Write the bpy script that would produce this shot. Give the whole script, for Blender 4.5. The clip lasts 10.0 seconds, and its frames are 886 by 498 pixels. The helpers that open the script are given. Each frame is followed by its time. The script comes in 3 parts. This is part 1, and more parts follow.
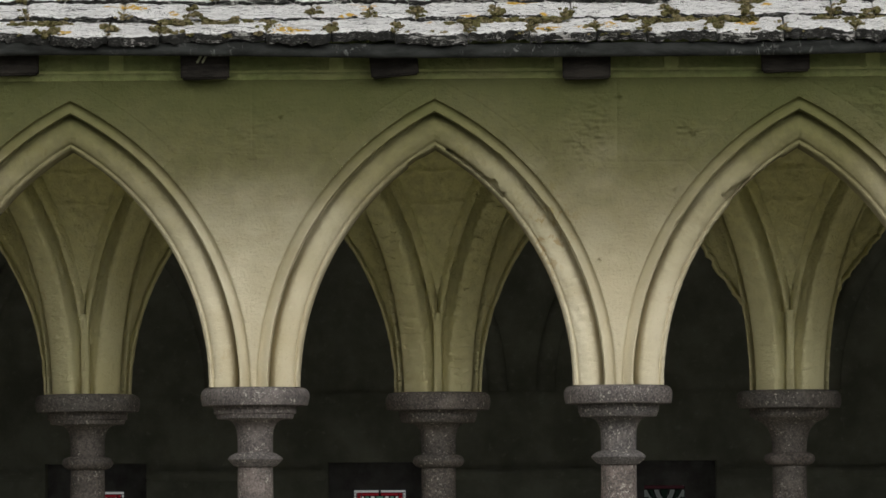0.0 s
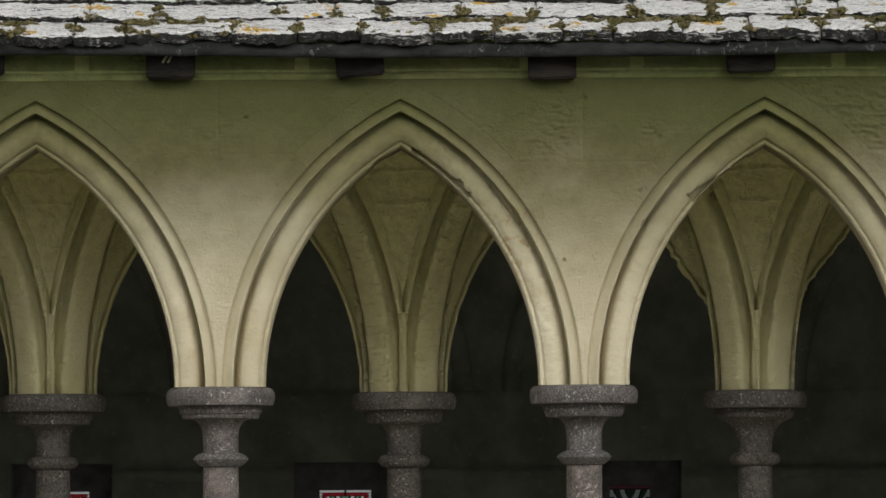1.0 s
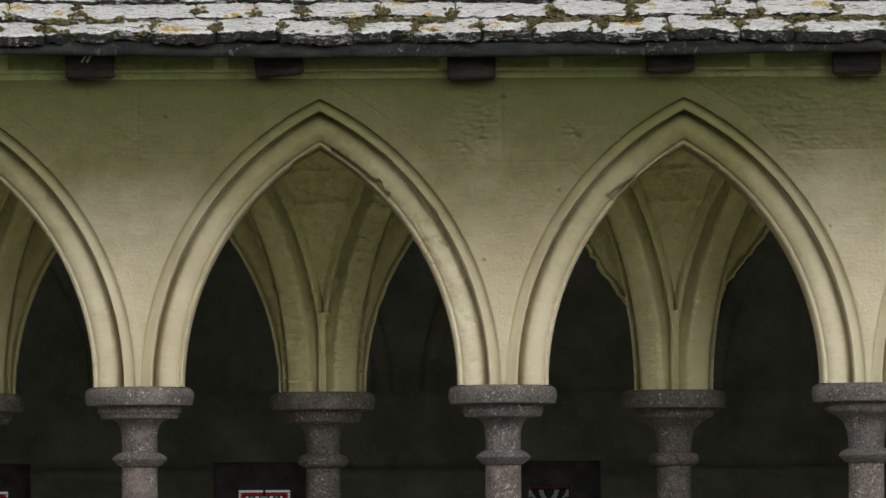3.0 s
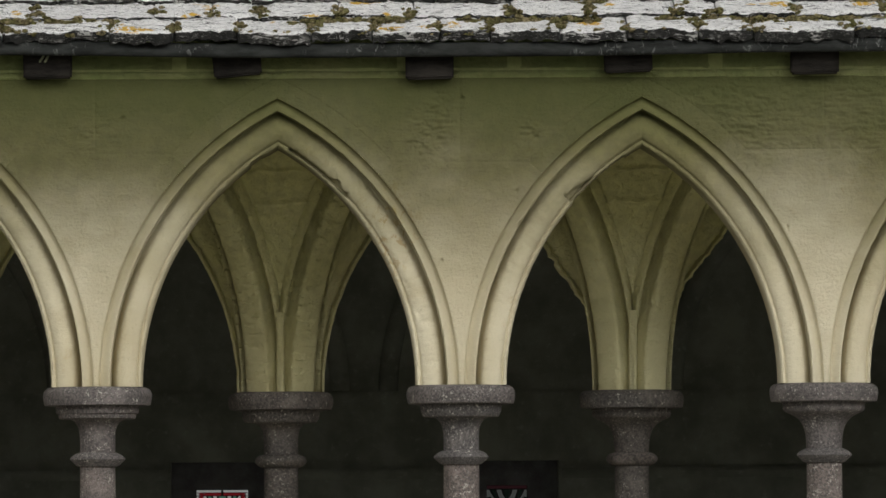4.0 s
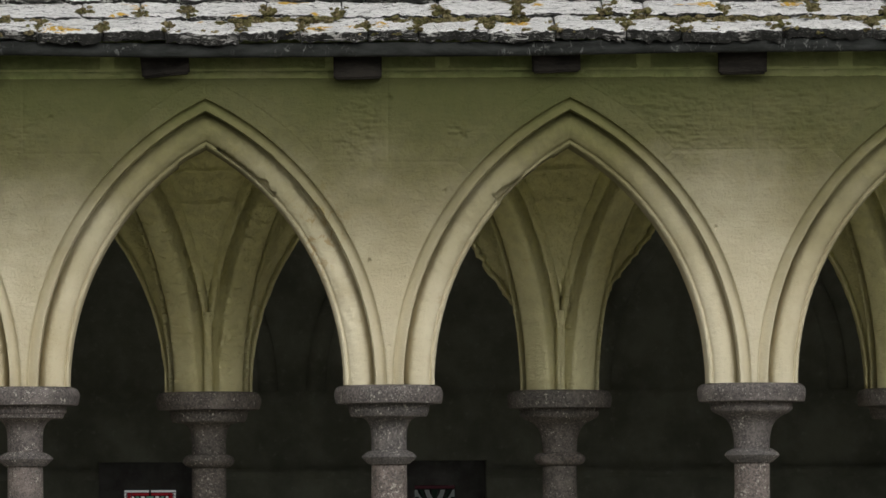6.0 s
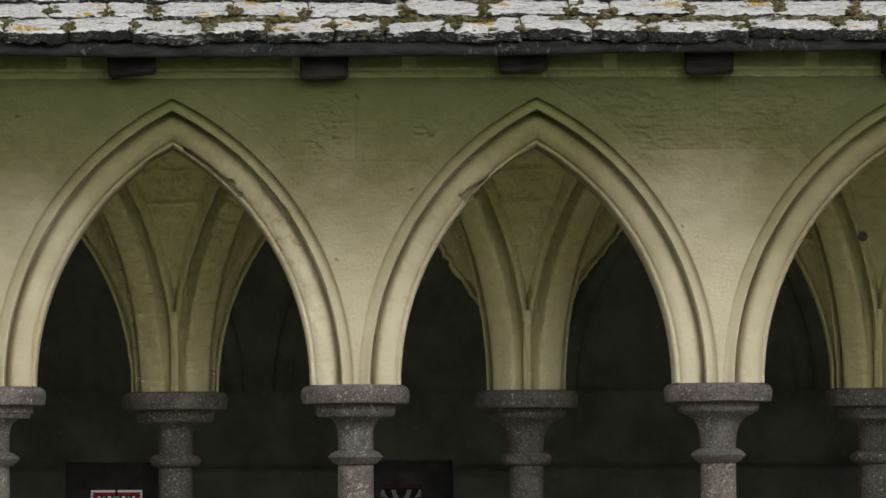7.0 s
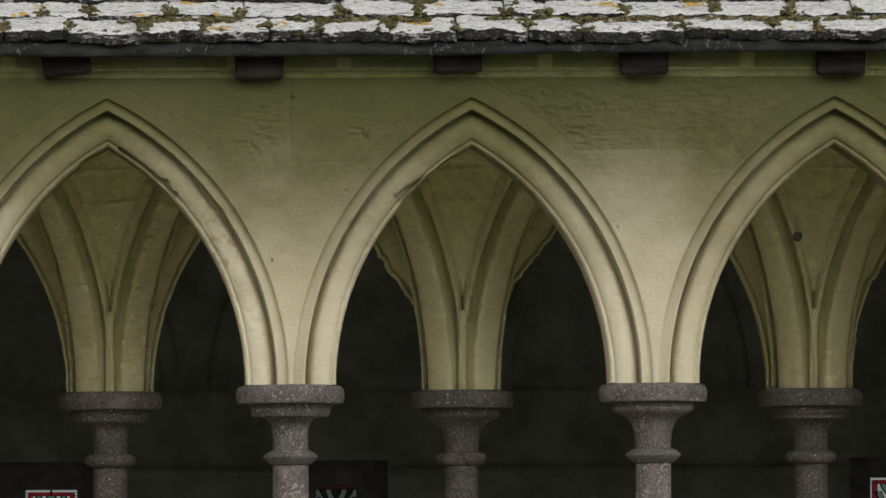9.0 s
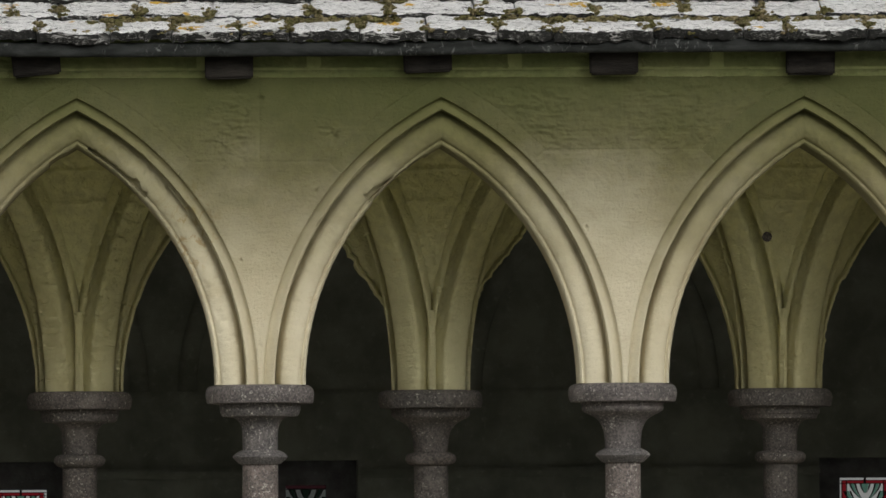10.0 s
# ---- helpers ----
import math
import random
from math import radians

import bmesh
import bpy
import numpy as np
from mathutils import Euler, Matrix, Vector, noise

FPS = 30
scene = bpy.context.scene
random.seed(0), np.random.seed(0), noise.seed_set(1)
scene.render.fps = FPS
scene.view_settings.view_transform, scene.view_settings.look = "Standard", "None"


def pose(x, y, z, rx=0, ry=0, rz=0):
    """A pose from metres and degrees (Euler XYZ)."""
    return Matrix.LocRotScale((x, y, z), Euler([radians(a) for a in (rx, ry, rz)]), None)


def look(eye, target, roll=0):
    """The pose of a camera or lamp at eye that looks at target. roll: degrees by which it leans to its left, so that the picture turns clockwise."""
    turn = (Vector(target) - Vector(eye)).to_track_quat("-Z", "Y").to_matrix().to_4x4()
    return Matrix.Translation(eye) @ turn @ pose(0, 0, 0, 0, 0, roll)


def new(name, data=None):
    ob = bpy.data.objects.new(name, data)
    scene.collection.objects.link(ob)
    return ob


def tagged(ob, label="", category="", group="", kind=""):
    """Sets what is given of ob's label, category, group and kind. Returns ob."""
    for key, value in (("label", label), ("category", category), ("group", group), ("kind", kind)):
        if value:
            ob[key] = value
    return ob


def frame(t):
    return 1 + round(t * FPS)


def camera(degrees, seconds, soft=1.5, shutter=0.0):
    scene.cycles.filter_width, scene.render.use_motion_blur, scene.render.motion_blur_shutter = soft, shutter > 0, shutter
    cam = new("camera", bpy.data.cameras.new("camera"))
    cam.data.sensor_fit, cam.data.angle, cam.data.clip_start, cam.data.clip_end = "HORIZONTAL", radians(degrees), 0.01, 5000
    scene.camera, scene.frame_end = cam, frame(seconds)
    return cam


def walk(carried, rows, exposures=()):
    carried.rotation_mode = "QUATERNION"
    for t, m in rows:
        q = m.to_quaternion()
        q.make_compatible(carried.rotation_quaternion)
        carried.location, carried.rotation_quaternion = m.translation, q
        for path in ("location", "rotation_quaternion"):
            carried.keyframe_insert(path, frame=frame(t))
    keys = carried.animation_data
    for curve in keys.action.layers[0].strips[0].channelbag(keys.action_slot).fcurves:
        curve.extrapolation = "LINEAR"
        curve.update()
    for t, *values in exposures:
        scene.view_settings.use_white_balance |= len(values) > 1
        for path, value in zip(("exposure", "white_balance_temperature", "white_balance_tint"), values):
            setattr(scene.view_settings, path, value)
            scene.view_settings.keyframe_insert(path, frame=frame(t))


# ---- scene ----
EXPOSURE, SKY, SUN, SUN_SIZE = 0.0, 0.083, 0.845, 26.0
cam = camera(7.476, 10.0)
EYE = (0.1176, -21.5, 1.454)
LEAN, PITCH = 0.35, 2.62
YAWS = [
    (0.0, 0.315), (0.5, 0.1728), (1.0, 0.0237), (1.5, -0.1367), (2.0, -0.3045), (2.5, -0.4808),
    (4.0, -1.0148), (4.5, -1.1827), (5.0, -1.3365), (5.5, -1.4825), (7.0, -1.9066), (7.5, -2.0526),
    (8.0, -2.1924), (8.5, -2.324), (9.0, -2.4557), (9.5, -2.58), (10.0, -2.7124),
]
walk(cam, [(t, pose(*EYE, 0, LEAN, 0) @ pose(0, 0, 0, 90 + PITCH, 0, yaw)) for t, yaw in YAWS],
     exposures=[(0.0, EXPOSURE), (10.0, EXPOSURE)])

# ---- light: an overcast day over the garth ----
SUN_EL, SUN_AZ = 29.0, 29.0
world = bpy.data.worlds.new("overcast_sky")
scene.world = world
world.use_nodes = True
wn, wl = world.node_tree.nodes, world.node_tree.links
wn.clear()
sky = wn.new("ShaderNodeTexSky")
sky.sky_type, sky.sun_disc = "NISHITA", False
sky.sun_elevation, sky.sun_rotation = radians(SUN_EL), radians(180 - SUN_AZ)
sky.dust_density = 6.0
grey = wn.new("ShaderNodeHueSaturation")
grey.inputs["Saturation"].default_value = 0.15
bg = wn.new("ShaderNodeBackground")
bg.inputs["Strength"].default_value = SKY
out = wn.new("ShaderNodeOutputWorld")
wl.new(sky.outputs[0], grey.inputs["Color"])
wl.new(grey.outputs[0], bg.inputs[0])
wl.new(bg.outputs[0], out.inputs[0])
sun = new("sun", bpy.data.lights.new("sun", "SUN"))
sun.data.energy, sun.data.angle, sun.data.color = SUN, radians(SUN_SIZE), (1.0, 0.97, 0.9)
sun.matrix_world = look((0, 0, 0), (math.sin(radians(SUN_AZ)) * math.cos(radians(SUN_EL)), math.cos(radians(SUN_AZ)) * math.cos(radians(SUN_EL)), -math.sin(radians(SUN_EL))))


# ---- materials ----
class Nodes:
    """A small helper that strings shader nodes together."""

    def __init__(self, name, rough=0.85, metal=0.0, spec=0.3):
        self.m = bpy.data.materials.new(name)
        self.m.use_nodes = True
        self.t = self.m.node_tree
        self.b = self.t.nodes["Principled BSDF"]
        self.b.inputs["Roughness"].default_value = rough
        self.b.inputs["Metallic"].default_value = metal
        self.b.inputs["Specular IOR Level"].default_value = spec
        self.geo = self.t.nodes.new("ShaderNodeNewGeometry")
        self.sep = self.t.nodes.new("ShaderNodeSeparateXYZ")
        self.t.links.new(self.geo.outputs["Position"], self.sep.inputs[0])
        self.nrm = self.t.nodes.new("ShaderNodeSeparateXYZ")
        self.t.links.new(self.geo.outputs["Normal"], self.nrm.inputs[0])
        self.obj = self.t.nodes.new("ShaderNodeObjectInfo")

    def put(self, socket, v):
        if hasattr(v, "is_linked"):
            self.t.links.new(v, socket)
        else:
            socket.default_value = v

    def coords(self, stretch=(1, 1, 1)):
        n = self.t.nodes.new("ShaderNodeMapping")
        n.inputs["Scale"].default_value = stretch
        self.t.links.new(self.geo.outputs["Position"], n.inputs[0])
        return n.outputs[0]

    def noise(self, scale, detail=4.0, rough=0.55, stretch=(1, 1, 1), bend=0.0):
        n = self.t.nodes.new("ShaderNodeTexNoise")
        self.t.links.new(self.coords(stretch), n.inputs["Vector"])
        n.inputs["Scale"].default_value, n.inputs["Detail"].default_value = scale, detail
        n.inputs["Roughness"].default_value, n.inputs["Distortion"].default_value = rough, bend
        return n.outputs["Fac"]

    def cells(self, scale, stretch=(1, 1, 1)):
        n = self.t.nodes.new("ShaderNodeTexVoronoi")
        self.t.links.new(self.coords(stretch), n.inputs["Vector"])
        n.inputs["Scale"].default_value = scale
        return n.outputs["Distance"]

    def ramp(self, v, lo, hi, a=0.0, b=1.0):
        n = self.t.nodes.new("ShaderNodeMapRange")
        n.interpolation_type = "SMOOTHSTEP"
        self.put(n.inputs[0], v)
        for i, x in enumerate((lo, hi, a, b)):
            n.inputs[i + 1].default_value = x
        return n.outputs[0]

    def math(self, op, a, b=0.0):
        n = self.t.nodes.new("ShaderNodeMath")
        n.operation = op
        self.put(n.inputs[0], a)
        self.put(n.inputs[1], b)
        return n.outputs[0]

    def mix(self, fac, a, b):
        n = self.t.nodes.new("ShaderNodeMix")
        n.data_type = "RGBA"
        self.put(n.inputs[0], fac)
        for s, v in ((n.inputs[6], a), (n.inputs[7], b)):
            self.put(s, (*v, 1.0) if isinstance(v, tuple) else v)
        return n.outputs[2]

    def bump(self, height, distance=0.002, strength=1.0):
        n = self.t.nodes.new("ShaderNodeBump")
        n.inputs["Distance"].default_value, n.inputs["Strength"].default_value = distance, strength
        self.t.links.new(height, n.inputs["Height"])
        self.t.links.new(n.outputs[0], self.b.inputs["Normal"])
        return self

    def done(self, colour):
        self.put(self.b.inputs["Base Color"], (*colour, 1.0) if isinstance(colour, tuple) else colour)
        return self.m


def make_limestone(name, pale, algae, low, high, reach=0.35, depth=0.006, scratch=0.35, blocks=0.065):
    """Pale limestone; green algae on the upper courses, whose colour also carries the eaves' shade."""
    n = Nodes(name, 0.9, spec=0.2)
    broad, mid, fine = n.noise(2.2, 3), n.noise(11, 5, 0.6, bend=0.4), n.noise(95, 5, 0.65)
    tint = n.mix(n.ramp(broad, 0.35, 0.7), pale, tuple(p * q for p, q in zip(pale, (0.86, 0.83, 0.76))))
    tint = n.mix(n.ramp(mid, 0.52, 0.75, 0.0, 0.35), tint, tuple(p * q for p, q in zip(pale, (0.72, 0.66, 0.55))))
    tint = n.mix(n.ramp(fine, 0.5, 0.85, 0.0, 0.3), tint, tuple(p * 0.6 for p in pale))
    pits = n.ramp(n.cells(55), 0.04, 0.12)
    tint = n.mix(n.math("MULTIPLY", n.ramp(pits, 0.0, 1.0, 0.55, 0.0), n.ramp(mid, 0.5, 0.62)), tint, tuple(p * 0.4 for p in pale))
    specks = n.math("MULTIPLY", n.ramp(n.noise(150, 3, 0.6), 0.65, 0.71, 0.0, 0.5), n.ramp(n.noise(5, 3), 0.52, 0.64))
    tint = n.mix(specks, tint, tuple(p * q for p, q in zip(pale, (0.34, 0.28, 0.2))))
    stain = n.math("MULTIPLY", n.ramp(n.noise(24, 5, 0.7, bend=1.0), 0.55, 0.66, 0.0, 0.42), n.ramp(n.noise(3.1, 2), 0.54, 0.64))
    tint = n.mix(stain, tint, tuple(p * q for p, q in zip(pale, (0.70, 0.54, 0.36))))
    tint = n.mix(n.ramp(n.obj.outputs["Random"], 0, 1, 0.0, 0.12), tint, tuple(p * q for p, q in zip(pale, (0.74, 0.72, 0.66))))
    up = n.math("ADD", n.sep.outputs[2], n.math("MULTIPLY", n.math("SUBTRACT", broad, 0.5), reach))
    up = n.math("ADD", up, n.math("MULTIPLY", n.math("SUBTRACT", n.noise(7, 4, 0.6, (1, 1, 2.2)), 0.5), reach * 0.5))
    # one rusty run on the worn side of the middle arch
    near = n.math("ADD", n.math("ABSOLUTE", n.math("SUBTRACT", n.sep.outputs[0], 0.345)), n.math("ABSOLUTE", n.math("MULTIPLY", n.math("SUBTRACT", n.sep.outputs[2], 2.50), 0.6)))
    rust = n.math("MULTIPLY", n.ramp(near, 0.04, 0.15, 1.0, 0.0), n.ramp(n.noise(33, 4, 0.65, bend=0.8), 0.52, 0.60, 0.0, 0.65))
    tint = n.mix(rust, tint, tuple(p * q for p, q in zip(pale, (0.62, 0.45, 0.27))))
    # each block holds the damp differently
    up = n.math("ADD", up, n.math("MULTIPLY", n.math("SUBTRACT", n.obj.outputs["Random"], 0.5), blocks))
    green = n.mix(n.ramp(n.noise(26, 5, 0.6), 0.35, 0.7), algae, tuple(a * 0.72 for a in algae))
    tint = n.mix(n.ramp(up, low, high, 0.0, 0.9), tint, green)
    # darkest green at the top: algae plus eaves' shade put into the colour
    tint = n.mix(n.ramp(up, high - 0.18, high + 0.2, 0.0, 0.75), tint, tuple(a * q for a, q in zip(algae, (0.54, 0.70, 0.60))))
    n.bump(n.math("ADD", n.math("ADD", fine, n.math("MULTIPLY", mid, 2.0)), n.math("ADD", n.math("MULTIPLY", n.noise(36, 4, 0.6, (0.3, 1, 2.6)), 0.35), n.math("MULTIPLY", n.ramp(n.noise(30, 5, 0.65, bend=0.8), 0.56, 0.72, 0.0, -scratch), n.ramp(broad, 0.42, 0.6)))), depth, 0.8)
    return n.done(tint)


def make_granite(name, base, spots=0.66, flecks=0.6):
    """Weathered granite: fine dark grain, bright mica flecks, crusts of white lichen."""
    n = Nodes(name, 0.75, spec=0.35)
    grain, fine, blotch = n.noise(120, 5, 0.7), n.noise(260, 3, 0.6), n.noise(11, 5, 0.65, bend=0.5)
    c = n.mix(n.obj.outputs["Random"], tuple(b * q for b, q in zip(base, (0.97, 0.95, 0.93))), tuple(b * q for b, q in zip(base, (1.12, 1.02, 0.97))))
    c = n.mix(n.ramp(grain, 0.42, 0.60, 0.0, 0.85), c, tuple(b * 0.36 for b in base))
    c = n.mix(n.ramp(blotch, 0.48, 0.74, 0.0, 0.5), c, tuple(b * q for b, q in zip(base, (1.75, 1.62, 1.55))))
    c = n.mix(n.ramp(n.noise(7, 4, 0.6, (1, 1, 2.5)), 0.52, 0.7, 0.0, 0.55), c, tuple(b * q for b, q in zip(base, (0.5, 0.52, 0.5))))
    c = n.mix(n.math("MULTIPLY", n.ramp(n.noise(85, 4, 0.7, bend=0.3), spots, spots + 0.03, 0.0, 0.9), n.ramp(n.noise(9, 2), 0.42, 0.52)), c, (0.5, 0.48, 0.42))
    c = n.mix(n.math("MULTIPLY", n.ramp(n.noise(150, 3, 0.6), 0.61, 0.66, 0.0, flecks), n.ramp(n.noise(16, 2), 0.4, 0.55)), c, (0.55, 0.53, 0.5))
    n.bump(n.math("ADD", n.math("ADD", grain, fine), n.math("MULTIPLY", blotch, 1.5)), 0.004, 0.9)
    return n.done(c)


def make_slate():
    n = Nodes("lichened_schist", 0.95, spec=0.08)
    layers = n.noise(14, 6, 0.7, (1.0, 1.0, 5.0), 0.4)
    rag = n.noise(52, 6, 0.75, (0.5, 1, 1.6), 0.8)
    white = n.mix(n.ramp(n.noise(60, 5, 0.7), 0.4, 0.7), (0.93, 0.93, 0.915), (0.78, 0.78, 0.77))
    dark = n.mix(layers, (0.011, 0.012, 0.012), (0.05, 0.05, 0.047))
    flour = n.math("MULTIPLY", n.ramp(n.noise(150, 4, 0.7, (0.6, 1, 1.4)), 0.52, 0.62), n.ramp(n.noise(17, 4, 0.7), 0.42, 0.6))
    dark = n.mix(n.math("MULTIPLY", flour, 0.4), dark, (0.42, 0.42, 0.40))
    # white on upward faces, near-black on edges, by normal with a ragged border
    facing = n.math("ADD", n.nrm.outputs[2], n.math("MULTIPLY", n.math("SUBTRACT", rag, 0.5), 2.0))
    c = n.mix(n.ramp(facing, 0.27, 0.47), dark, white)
    c = n.mix(n.math("MULTIPLY", n.ramp(n.noise(70, 6, 0.75, (0.25, 1, 1.3), 1.8), 0.568, 0.61), 0.92), c, dark)
    c = n.mix(n.math("MULTIPLY", n.ramp(n.noise(30, 6, 0.75, (0.28, 1, 2.0), 1.0), 0.585, 0.62), 0.9), c, dark)
    c = n.mix(n.math("MULTIPLY", n.ramp(n.noise(120, 4, 0.7, (0.5, 1, 1.5)), 0.60, 0.66), 0.4), c, (0.20, 0.20, 0.19))
    c = n.mix(n.math("MULTIPLY", n.ramp(n.noise(105, 5, 0.75, (0.3, 1, 1.7), 1.2), 0.585, 0.62), 0.85), c, dark)
    crust = n.math("MULTIPLY", n.ramp(n.noise(34, 6, 0.75, (0.45, 1, 1.8), 1.2), 0.535, 0.60), n.ramp(n.noise(6, 3, 0.6), 0.44, 0.56))
    c = n.mix(n.math("MULTIPLY", crust, 0.8), c, (0.62, 0.62, 0.6))
    gold = n.math("MULTIPLY", n.ramp(n.noise(7.5, 2, 0.5, (0.7, 1, 1)), 0.635, 0.665), n.ramp(n.noise(55, 3), 0.4, 0.5))
    c = n.mix(n.math("MULTIPLY", gold, n.ramp(n.nrm.outputs[2], 0.4, 0.6)), c, (0.68, 0.43, 0.075))
    n.bump(n.math("ADD", n.math("MULTIPLY", rag, 2.0), layers), 0.005, 1.0)
    return n.done(c)


def make_plain(name, base, rough=0.8, scale=20.0, spread=0.5, metal=0.0, stretch=(1, 1, 1), depth=0.002, spec=0.3):
    n = Nodes(name, rough, metal, spec)
    a, b = n.noise(scale, 5, 0.6, stretch), n.noise(scale * 6, 4, 0.6, stretch)
    c = n.mix(n.ramp(a, 0.3, 0.7), base, tuple(x * (1 - spread) for x in base))
    c = n.mix(n.ramp(b, 0.55, 0.8, 0.0, 0.4), c, tuple(min(1, x * 1.6) for x in base))
    n.bump(n.math("ADD", a, b), depth, 0.8)
    return n.done(c)


def make_stained(name, tint):
    n = Nodes(name, 0.3)
    tr = n.t.nodes.new("ShaderNodeBsdfTranslucent")
    tr.inputs["Color"].default_value = (*tint, 1.0)
    clear = n.t.nodes.new("ShaderNodeBsdfTransparent")
    clear.inputs["Color"].default_value = (*tint, 1.0)
    both = n.t.nodes.new("ShaderNodeMixShader")
    both.inputs[0].default_value = 0.05
    n.t.links.new(clear.outputs[0], both.inputs[1])
    n.t.links.new(tr.outputs[0], both.inputs[2])
    n.t.links.new(both.outputs[0], n.t.nodes["Material Output"].inputs[0])
    return n.m


PALE = (0.65, 0.60, 0.44)
ALGAE_SHADE = (0.098, 0.094, 0.029)
limestone = make_limestone("limestone_wall", PALE, ALGAE_SHADE, 2.17, 2.80, 0.28)
moulding_stone = make_limestone("moulded_limestone", PALE, (0.128, 0.120, 0.037), 2.12, 2.84, 0.28, 0.003, 0.3, 0.03)
vault_stone = make_limestone("limestone_vault", (0.70, 0.665, 0.40), (0.70, 0.69, 0.32), 1.9, 3.0, 0.5, 0.011, 0.5, 0.1)
cornice_mat = make_limestone("mossy_cornice_stone", (0.36, 0.36, 0.18), (0.245, 0.275, 0.104), 2.7, 3.05, 0.4, 0.03)
mortar_mat = make_limestone("green_mortar", (0.46, 0.46, 0.25), (0.38, 0.41, 0.165), 2.7, 3.05, 0.3, 0.005)
granite = make_granite("grey_granite", (0.156, 0.149, 0.147), 0.60)
granite_shaft = make_granite("speckled_granite", (0.192, 0.174, 0.165), 0.565)
# the rear row's copy of the granite, darkened to carry its shade
shaded_granite = make_granite("shaded_granite", (0.138, 0.130, 0.122), 0.61, 0.35)
slate = make_slate()
def make_moss_material():
    n = Nodes("moss", 0.95, spec=0.05)
    broad, tuft = n.noise(13, 2), n.noise(120, 5, 0.75)
    tone = n.math("ADD", n.math("MULTIPLY", n.geo.outputs["Random Per Island"], 0.5), n.math("MULTIPLY", broad, 0.7))
    c = n.mix(n.ramp(tone, 0.35, 0.85), (0.50, 0.42, 0.24), (0.27, 0.26, 0.10))
    c = n.mix(n.ramp(tuft, 0.43, 0.60, 0.0, 0.9), c, (0.055, 0.047, 0.02))
    n.bump(n.math("ADD", tuft, n.noise(75, 3)), 0.025, 1.0)
    return n.done(c)


moss_mat = make_moss_material()


def make_eaves_board():
    """Dark board with pale mineral runs where water has dripped."""
    n = Nodes("weathered_board", 0.75, spec=0.12)
    a, b = n.noise(9, 5, 0.6, (1, 1, 4)), n.noise(54, 4, 0.6, (1, 1, 2))
    c = n.mix(n.ramp(a, 0.3, 0.7), (0.034, 0.037, 0.035), (0.011, 0.012, 0.011))
    c = n.mix(n.ramp(b, 0.55, 0.8, 0.0, 0.4), c, (0.05, 0.053, 0.05))
    runs = n.math("MULTIPLY", n.ramp(n.noise(46, 5, 0.7, (1, 1, 0.55), 0.9), 0.54, 0.66), n.ramp(n.noise(4.2, 3, 0.6), 0.5, 0.6))
    c = n.mix(n.math("MULTIPLY", runs, 0.6), c, (0.22, 0.23, 0.22))
    n.bump(n.math("ADD", a, b), 0.003, 0.8)
    return n.done(c)


lead = make_eaves_board()
oak = make_plain("dark_oak", (0.029, 0.026, 0.022), 0.8, 16, 0.75, stretch=(0.5, 0.3, 1.6), spec=0.1, depth=0.006)
gallery_stone = make_plain("dim_schist_masonry", (0.305, 0.325, 0.275), 0.9, 5, 0.4)
# darker grey that carries the shade of the window recesses
recess_shade = make_plain("recess_shade_grey", (0.2, 0.2, 0.208), 0.9, 12, 0.4, spec=0.05)
ceiling_wood = make_plain("ceiling_boards", (0.16, 0.13, 0.10), 0.85, 8, 0.4)
gallery_floor = make_plain("flagstones", (0.26, 0.25, 0.22), 0.8, 4, 0.4)
ground_mat = make_plain("bounce_gravel", (0.42, 0.40, 0.34), 0.95, 6, 0.4, depth=0.01)
# unseen wall top, kept pale to bounce light into the vaults
ledge_stone = make_plain("pale_coping_stone", (0.6, 0.55, 0.42), 0.9, 6, 0.25)
render_wall = make_plain("far_cloister_stone", (0.30, 0.28, 0.23), 0.9, 3, 0.4)
leading = make_plain("black_leading", (0.02, 0.02, 0.02), 0.5, 40, 0.3)
red_glass, white_glass, green_glass = make_stained("red_glass", (0.34, 0.022, 0.03)), make_stained("white_glass", (0.80, 0.79, 0.74)), make_stained("green_glass", (0.20, 0.40, 0.32))
dull_white_glass = make_stained("dull_white_glass", (0.15, 0.16, 0.145))
dim_red_glass = make_stained("dim_red_glass", (0.05, 0.017, 0.02))
muted_glass = make_stained("muted_green_glass", (0.075, 0.125, 0.095))


# ---- mesh helpers ----
def fbm(x, y, z, octaves=4):
    return noise.fractal(Vector((x, y, z)), 1.0, 2.0, octaves)


def mesh(name, verts, faces, material, smooth=True):
    me = bpy.data.meshes.new(name)
    me.from_pydata([tuple(v) for v in verts], [], faces)
    me.materials.append(material)
    if smooth:
        me.polygons.foreach_set("use_smooth", [True] * len(me.polygons))
    me.update()
    return me


def part(name, me, parent=None, label=""):
    ob = new(name, me)
    ob.parent = parent
    return tagged(ob, label) if label else ob


def empty(name, x=0.0, y=0.0, z=0.0):
    ob = new(name)
    ob.location = (x, y, z)
    return ob


def sheet(name, rows, material, flip=False, wrap=False, smooth=True):
    """A mesh from rows of points, each row as long as the next."""
    n = len(rows[0])
    verts = [p for row in rows for p in row]
    faces = []
    for j in range(len(rows) - 1):
        for i in range(n if wrap else n - 1):
            a, b = j * n + i, j * n + (i + 1) % n
            q = (a, b, b + n, a + n)
            faces.append(q[::-1] if flip else q)
    return mesh(name, verts, faces, material, smooth)


